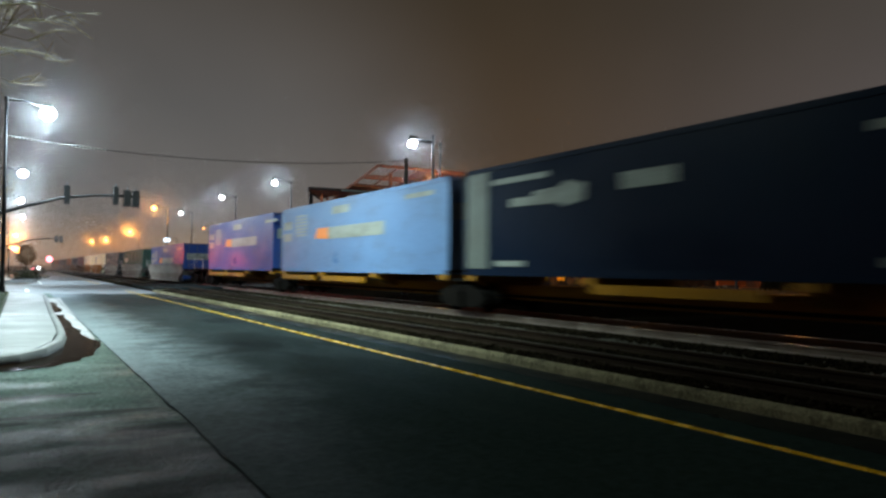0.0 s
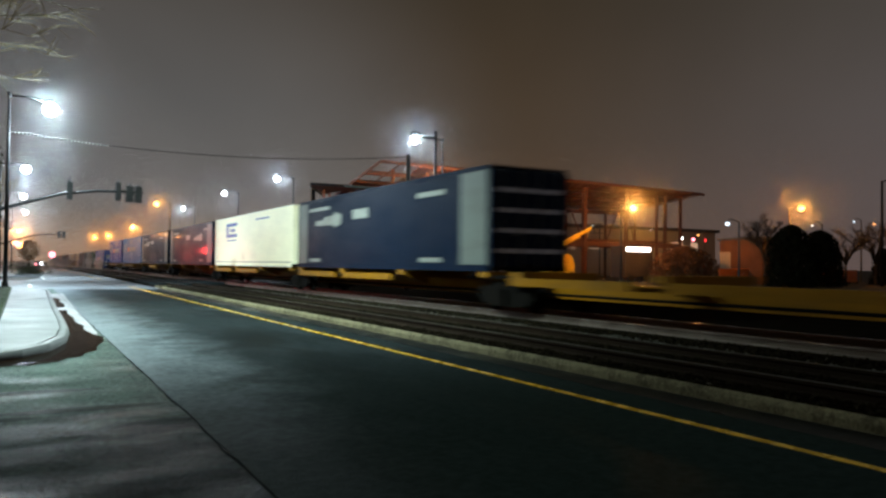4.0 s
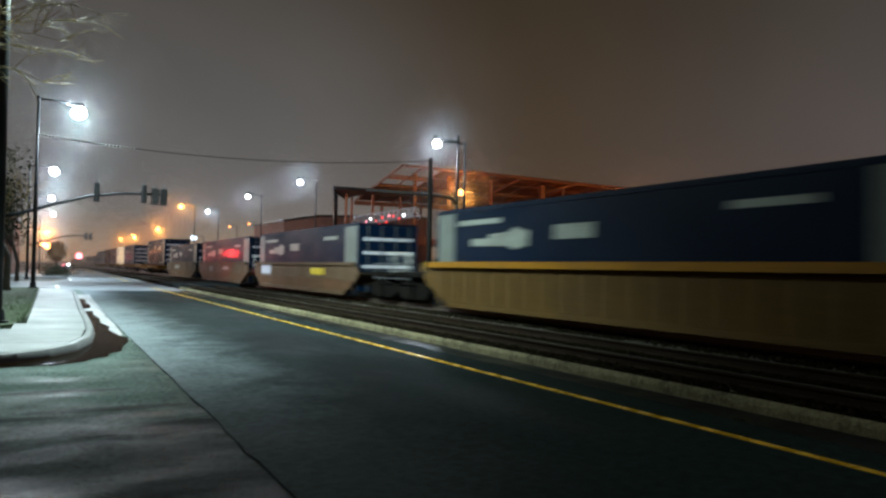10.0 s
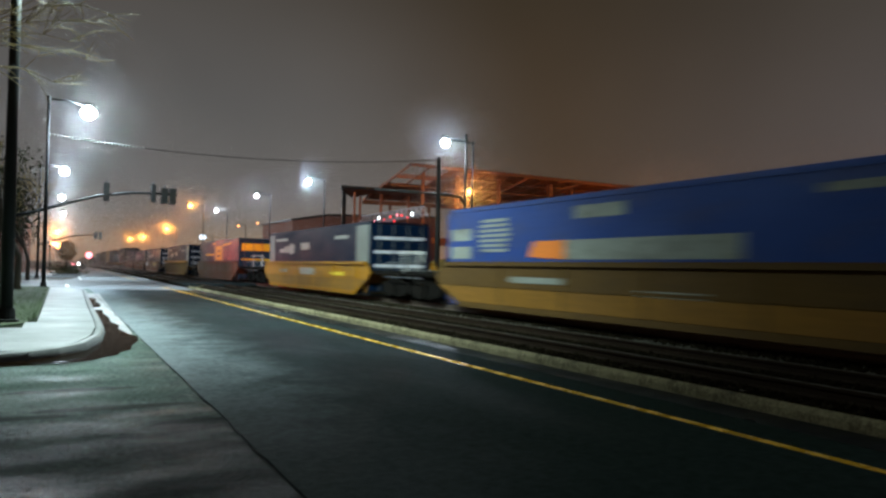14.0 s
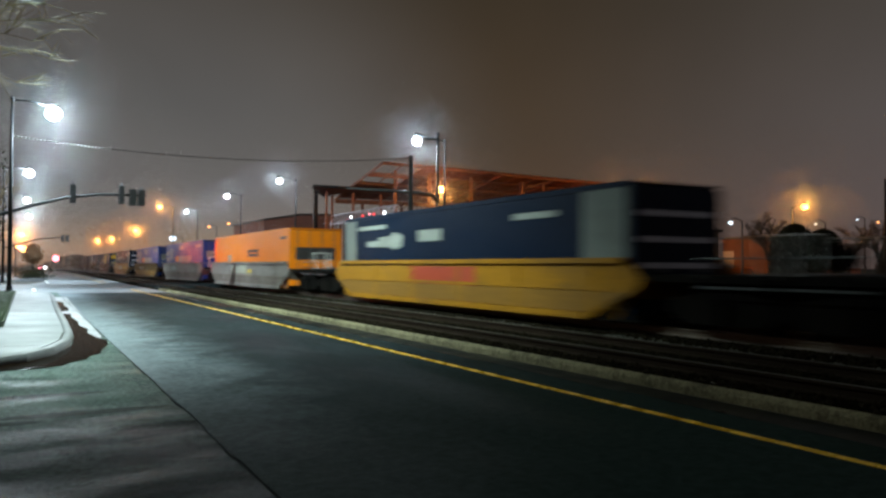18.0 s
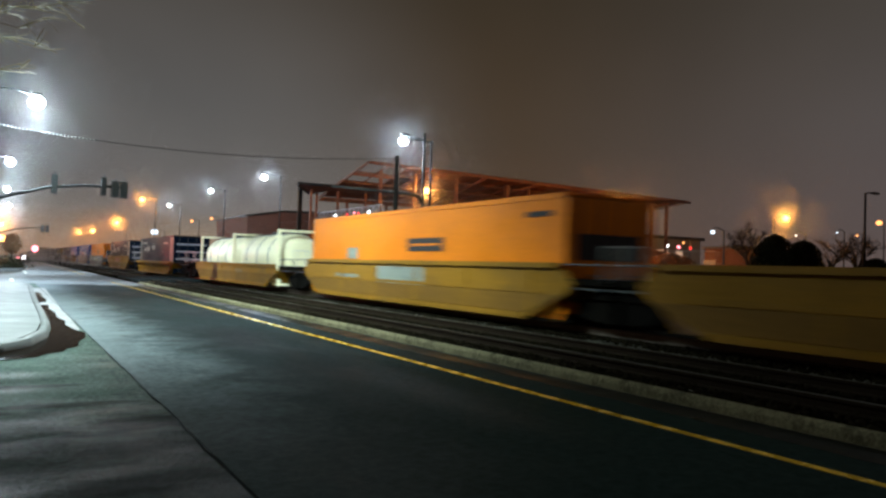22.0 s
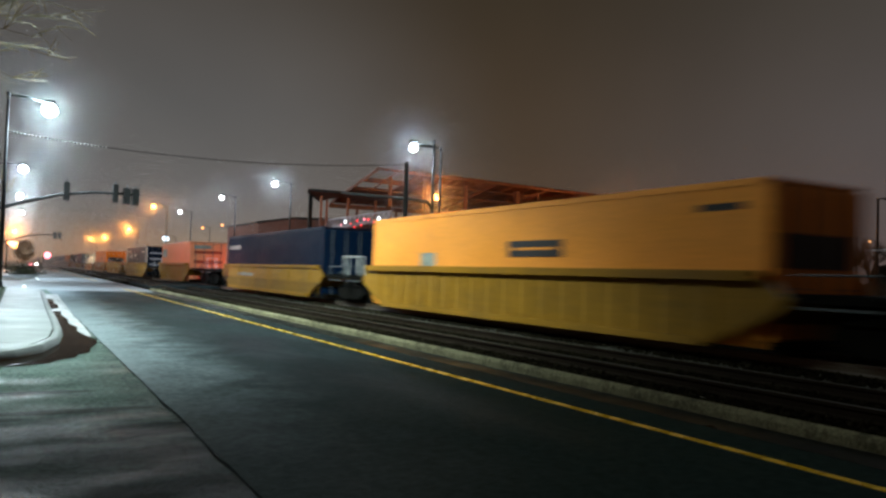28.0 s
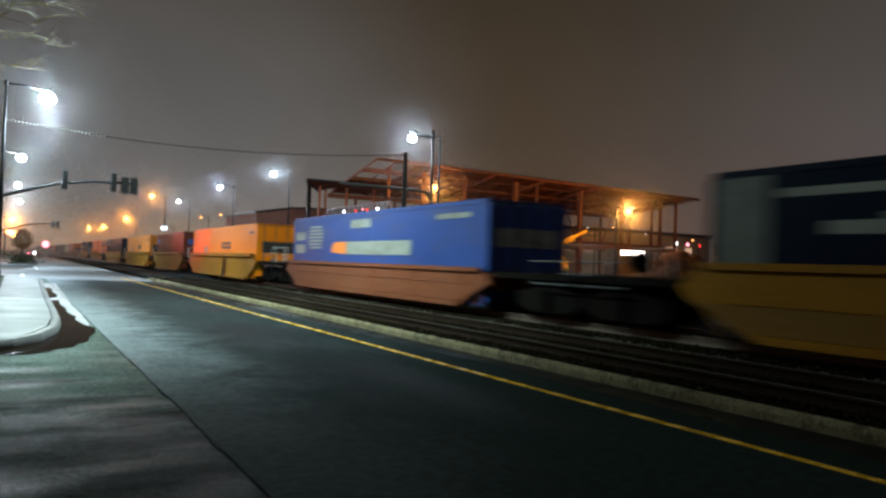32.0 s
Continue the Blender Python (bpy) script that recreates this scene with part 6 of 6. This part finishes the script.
def well_side(length, ribbed, colour, top):
    """One side of a well car: sheet, top chord, bottom sill, ribs and sloping ends, in the plane x = 0."""
    key = ("well", length, ribbed, colour, top)
    if key in CACHE:
        return CACHE[key]
    y0, y1 = .45, -length - .45
    bm = BM()
    prof = [(y0, top - .35), (y0 - .25, top - .06), (y0 - .6, top), (y1 + .6, top), (y1 + .25, top - .06), (y1, top - .35), (y1 + .15, .75), (y1 + 1.6, WELL_BOT), (y0 - 1.6, WELL_BOT), (y0 - .15, .75)]
    prism(bm, prof, "x", -.025, .025)
    sheet_ = mesh_of("side_sheet", bm, colour)
    if ribbed:
        flange = prism(BM(), [(-.17, top - .05), (-.17, top + .12), (.06, top + .12), (.06, top + .02), (-.13, top + .02), (-.13, top - .05)], "y", y1 + .5, y0 - .5)
    else:
        flange = box(BM(), -.10, .06, y1 + .5, y0 - .5, top - .02, top + .10)
    chord = mesh_of("top_chord", flange, "yellow_car_paint" if ribbed else colour)
    sill = mesh_of("bottom_sill", box(BM(), -.09, .09, y1 + 1.7, y0 - 1.7, WELL_BOT - .04, WELL_BOT + .10), colour)
    rib = mesh_of("rib", box(BM(), -.06 if ribbed else -.05, -.026, -.05, .05, WELL_BOT + .12, top - .03), colour)
    band = mesh_of("rub_band", box(BM(), -.045, -.027, y1 + 1.0, y0 - 1.0, .70, .78), colour)
    # flat lower plate whose tone carries rust and the shade of an inward lean
    lower = mesh_of("lower_plate", prism(BM(), [(y1 + .24, .68), (y1 + 1.62, WELL_BOT + .11), (y0 - 1.62, WELL_BOT + .11), (y0 - .24, .68)], "x", -.042, -.027), {"grey_car_paint": "grey_shade_paint", "rose_car_paint": "rose_shade_paint", "brown_car_paint": "brown_car_paint"}.get(colour, "rust_and_shade_paint"))
    CACHE[key] = (sheet_, chord, sill, rib, band, lower)
    return CACHE[key]


def well_car(length, lead, trail, colour, ribbed, decals=(), top=1.30):
    word = {"dull_tan_car_paint": "dull brownish-tan", "tan_car_paint": "faded tan", "yellow_car_paint": "dirty yellow", "rose_car_paint": "rusty pinkish", "grey_car_paint": "pale grey", "brown_car_paint": "rust-brown"}[colour]
    c = thing("well_car", "%s %s railway well car" % (word, "ribbed" if ribbed else "smooth-sided"), "railway car", None, "railway cars")
    sheet_, chord, sill, rib, band, lower = well_side(length, ribbed, colour, top)
    for s in (-1, 1):
        side = part("side", sheet_, None, c)
        side.matrix_basis = pose(s * 1.44, 0, 0) @ (Matrix.Identity(4) if s < 0 else Matrix.Diagonal((-1, 1, 1, 1)))
        part("top_chord", chord, None, side)
        part("bottom_sill", sill, None, side)
        y, step = -length + 1.05, 0.78 if ribbed else 2.9
        while y < -.75:
            part("rib", rib, None, side).location = (0, y, 0)
            y += step
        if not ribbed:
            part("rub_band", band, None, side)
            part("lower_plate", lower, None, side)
    part("well_floor", box(BM(), -1.38, 1.38, -length - .2, .2, .08, .12), "truck", c)
    for sgn, base, reach in ((1, .45, lead), (-1, -length - .45, trail)):
        e = base + sgn * max(0.7, reach - .1)
        part("end_deck", box(BM(), -1.3, 1.3, min(base - sgn * .3, e), max(base - sgn * .3, e), .92, 1.06), "truck", c)
        part("end_sheet", prism(BM(), [(base - sgn * .05, 1.0), (base, 1.0), (base - sgn * .9, .12), (base - sgn * .95, .12)], "x", -1.36, 1.36), colour, c)
        part("draw_sill", box(BM(), -.3, .3, min(base, e + sgn * .5), max(base, e + sgn * .5), .55, .92), "truck", c)
        for s in (-1, 1):
            if s < 0:
                ya, yb = sorted((e - sgn * 1.5, e))
                part("handrail", tube(BM(), [(s * 1.33, ya, 1.0), (s * 1.33, ya, 1.36), (s * 1.33, yb, 1.36), (s * 1.33, yb, 1.0)], .02, 6), "galv", c)
                part("step_edge", box(BM(), s * 1.36 - .02, s * 1.36, ya, yb, .82, .86), "galv", c)
            part("grab_iron", tube(BM(), [(s * 1.28, e - sgn * .15, 1.0), (s * 1.28, e - sgn * .15, 1.75), (s * .7, e - sgn * .15, 1.75), (s * .7, e - sgn * .15, 1.0)], .02, 5), "white_metal", c)
        if reach > 2.2:
            part("walkway", box(BM(), -1.25, 1.25, min(e, e - sgn * .5), max(e, e - sgn * .5), 1.07, 1.10), "galv", c)
            part("brake_wheel", tube(BM(), [(.6, e, 1.4), (.6, e - sgn * .04, 1.4)], .25, 14), "truck", c)
    for a, b, z0, z1, m in decals:
        part("marking", box(BM(), -1.474, -1.467, -b, -a, z0, z1), m, c)
    if lead > 2.2:
        bogie(c, .45 + lead - 1.3)
    bogie(c, -length - .45 - (trail - 1.3 if trail > 2.2 else trail))
    return c


SPINE, WELL = "spine", "well"
S53, S48, S40 = 16.15, 14.63, 12.19
# load, leading end of the load at the start (metres along the track), its length, kind of car, car colour, ribbed side
TRAIN = [
    ("navy", 330.0, S53, WELL, "grey_car_paint", False), ("peach", 308.5, S53, WELL, "tan_car_paint", False), ("red", 287.0, S40, WELL, "tan_car_paint", False),
    ("royal", 266.5, S53, WELL, "grey_car_paint", False), ("slate", 246.0, S53, WELL, "tan_car_paint", False), ("orange", 225.0, S53, WELL, "rose_car_paint", False),
    ("slate", 204.0, S53, WELL, "tan_car_paint", False), ("maroon", 183.5, S53, WELL, "rose_car_paint", False), ("white", 162.0, S53, WELL, "tan_car_paint", False),
    ("white", 141.0, S53, WELL, "tan_car_paint", False), ("slate", 120.0, S53, WELL, "grey_car_paint", False), ("green", 98.5, S53, WELL, "grey_car_paint", False),
    ("royal", 76.5, S53, WELL, "grey_car_paint", False),
    ("royal", 51.6, S48, SPINE, "", False), ("light", 35.5, S53, SPINE, "", False), ("navy", 18.5, S53, SPINE, "", False), ("navy_turned", 1.0, S53, SPINE, "", False),
    ("white", -16.2, S53, SPINE, "", False), ("navy", -33.1, S53, SPINE, "", False), (None, -50.1, S53, SPINE, "", False), ("navy_turned", -67.0, S53, SPINE, "", False),
    ("navy", -87.3, S53, WELL, "rose_car_paint", False), ("navy", -106.2, S53, WELL, "rose_car_paint", False), ("navy", -124.9, S53, WELL, "rose_car_paint", False),
    ("navy", -147.9, S53, WELL, "dull_tan_car_paint", True), ("teal", -170.7, S53, WELL, "rose_car_paint", False), ("navy", -195.4, S53, WELL, "yellow_car_paint", False),
    ("royal", -218.3, S53, WELL, "dull_tan_car_paint", False), ("royal", -239.0, S53, WELL, "grey_car_paint", False), ("orange", -259.0, S53, WELL, "grey_car_paint", False),
    ("navy", -282.2, S53, WELL, "yellow_car_paint", False), ("navy", -305.2, S53, WELL, "yellow_car_paint", True), ("tank", -330.2, S53, WELL, "tan_car_paint", False),
    ("orange", -350.9, S53, WELL, "tan_car_paint", False), (None, -370.0, S53, WELL, "tan_car_paint", False), ("navy", -390.3, S53, WELL, "tan_car_paint", False),
    ("salmon", -414.8, S40, WELL, "tan_car_paint", True), ("navy_plain", -438.4, S53, WELL, "tan_car_paint", False), ("peach", -459.6, S53, WELL, "tan_car_paint", True),
    ("maroon", -480.0, S40, WELL, "tan_car_paint", True), ("orange", -495.8, S53, WELL, "tan_car_paint", True), ("royal", -518.0, S53, WELL, "brown_car_paint", False),
    ("navy", -541.5, S53, WELL, "yellow_car_paint", False), ("orange", -562.5, S53, WELL, "tan_car_paint", False),
]
SPINE_BASE, WELL_BASE = 1.05, 0.13
DECALS = {
    -87.3: [(5, 7.5, .85, 1.1, "decal_white"), (11.5, 14, .4, .6, "decal_white")],
    -106.2: [(4, 5.2, .5, 1.1, "grey_car_paint"), (9, 11, .9, 1.1, "decal_white")],
    -124.9: [(1.3, 3.4, .16, 1.28, "chalk_white_paint"), (10.5, 12.5, .85, 1.15, "decal_yellow")],
    -195.4: [(3.0, 4.6, .85, 1.0, "decal_white"), (7.0, 9.5, .75, 1.1, "decal_white"), (11.8, 13.6, .8, .95, "decal_yellow")],
    -239.0: [(4, 6, .8, 1.1, "decal_white")],
    -259.0: [(5.5, 6.4, .3, 1.2, "graffiti_paint"), (6.6, 7.3, .45, 1.1, "graffiti_paint"), (7.5, 8.8, .3, 1.25, "graffiti_paint"), (9.0, 9.8, .5, 1.0, "decal_yellow")],
    -282.2: [(6.2, 10.2, .22, 1.2, "decal_red")],
    -330.2: [(9.0, 10.6, .6, .8, "decal_white")],
    -350.9: [(6.6, 9.8, .25, 1.2, "decal_white"), (3.0, 5.0, .7, .9, "decal_white")],
    -370.0: [(6.0, 8.0, .95, 1.1, "decal_red"), (11.0, 12.8, .9, 1.02, "decal_yellow")],
    -218.3: [(4, 6.5, .85, 1.0, "decal_white"), (9, 11, .6, .8, "decal_white")],
    -438.4: [(3.2, 6.4, .8, .95, "decal_white"), (8, 9.5, .3, .45, "decal_white")],
    -541.5: [(5, 9.5, .75, .95, "decal_white"), (10, 11.2, .3, .45, "decal_white")],
}
# spine cars that have lost side platforms
STEPS = {18.5: 1, 1.0: 0}
# cars whose sides are lower than the rest
LOW_SIDES = {-305.2: 0.92, -330.2: 1.03, -518.0: 1.06}
TRAIN_PARTS = []
for i, (load, s, length, kind, colour, ribbed) in enumerate(TRAIN):
    gap = (s - length) - TRAIN[i + 1][1] if i + 1 < len(TRAIN) else 5.0
    before = (TRAIN[i - 1][1] - TRAIN[i - 1][2]) - s if i else 5.0
    if kind == SPINE:
        car = spine_car(length, gap, lead_bogie=before > 3, steps=STEPS.get(s, 2))
    else:
        car = well_car(length, max(.4, before / 2 - .5), max(.4, gap / 2 - .45), colour, ribbed, DECALS.get(s, ()), LOW_SIDES.get(s, 1.30))
    TRAIN_PARTS.append((car, s, RAIL_TOP))
    if load:
        box_ = tank_set(length) if load == "tank" else container(load, length)
        TRAIN_PARTS.append((box_, s, RAIL_TOP + (SPINE_BASE if kind == SPINE else WELL_BASE)))


def travel(t):
    """Metres that the train has gone at t seconds."""
    u = t / 10
    return 163.3 * u + 7.92 * u ** 2 - 1.6 * u ** 3


def motions():
    times = [0, 4, 8, 12, 16, 20, 24, 28, 32]
    for ob, s, z in TRAIN_PARTS:
        walk(ob, [(t, pose(TRACK_X, s + travel(t), z)) for t in times])


motions()
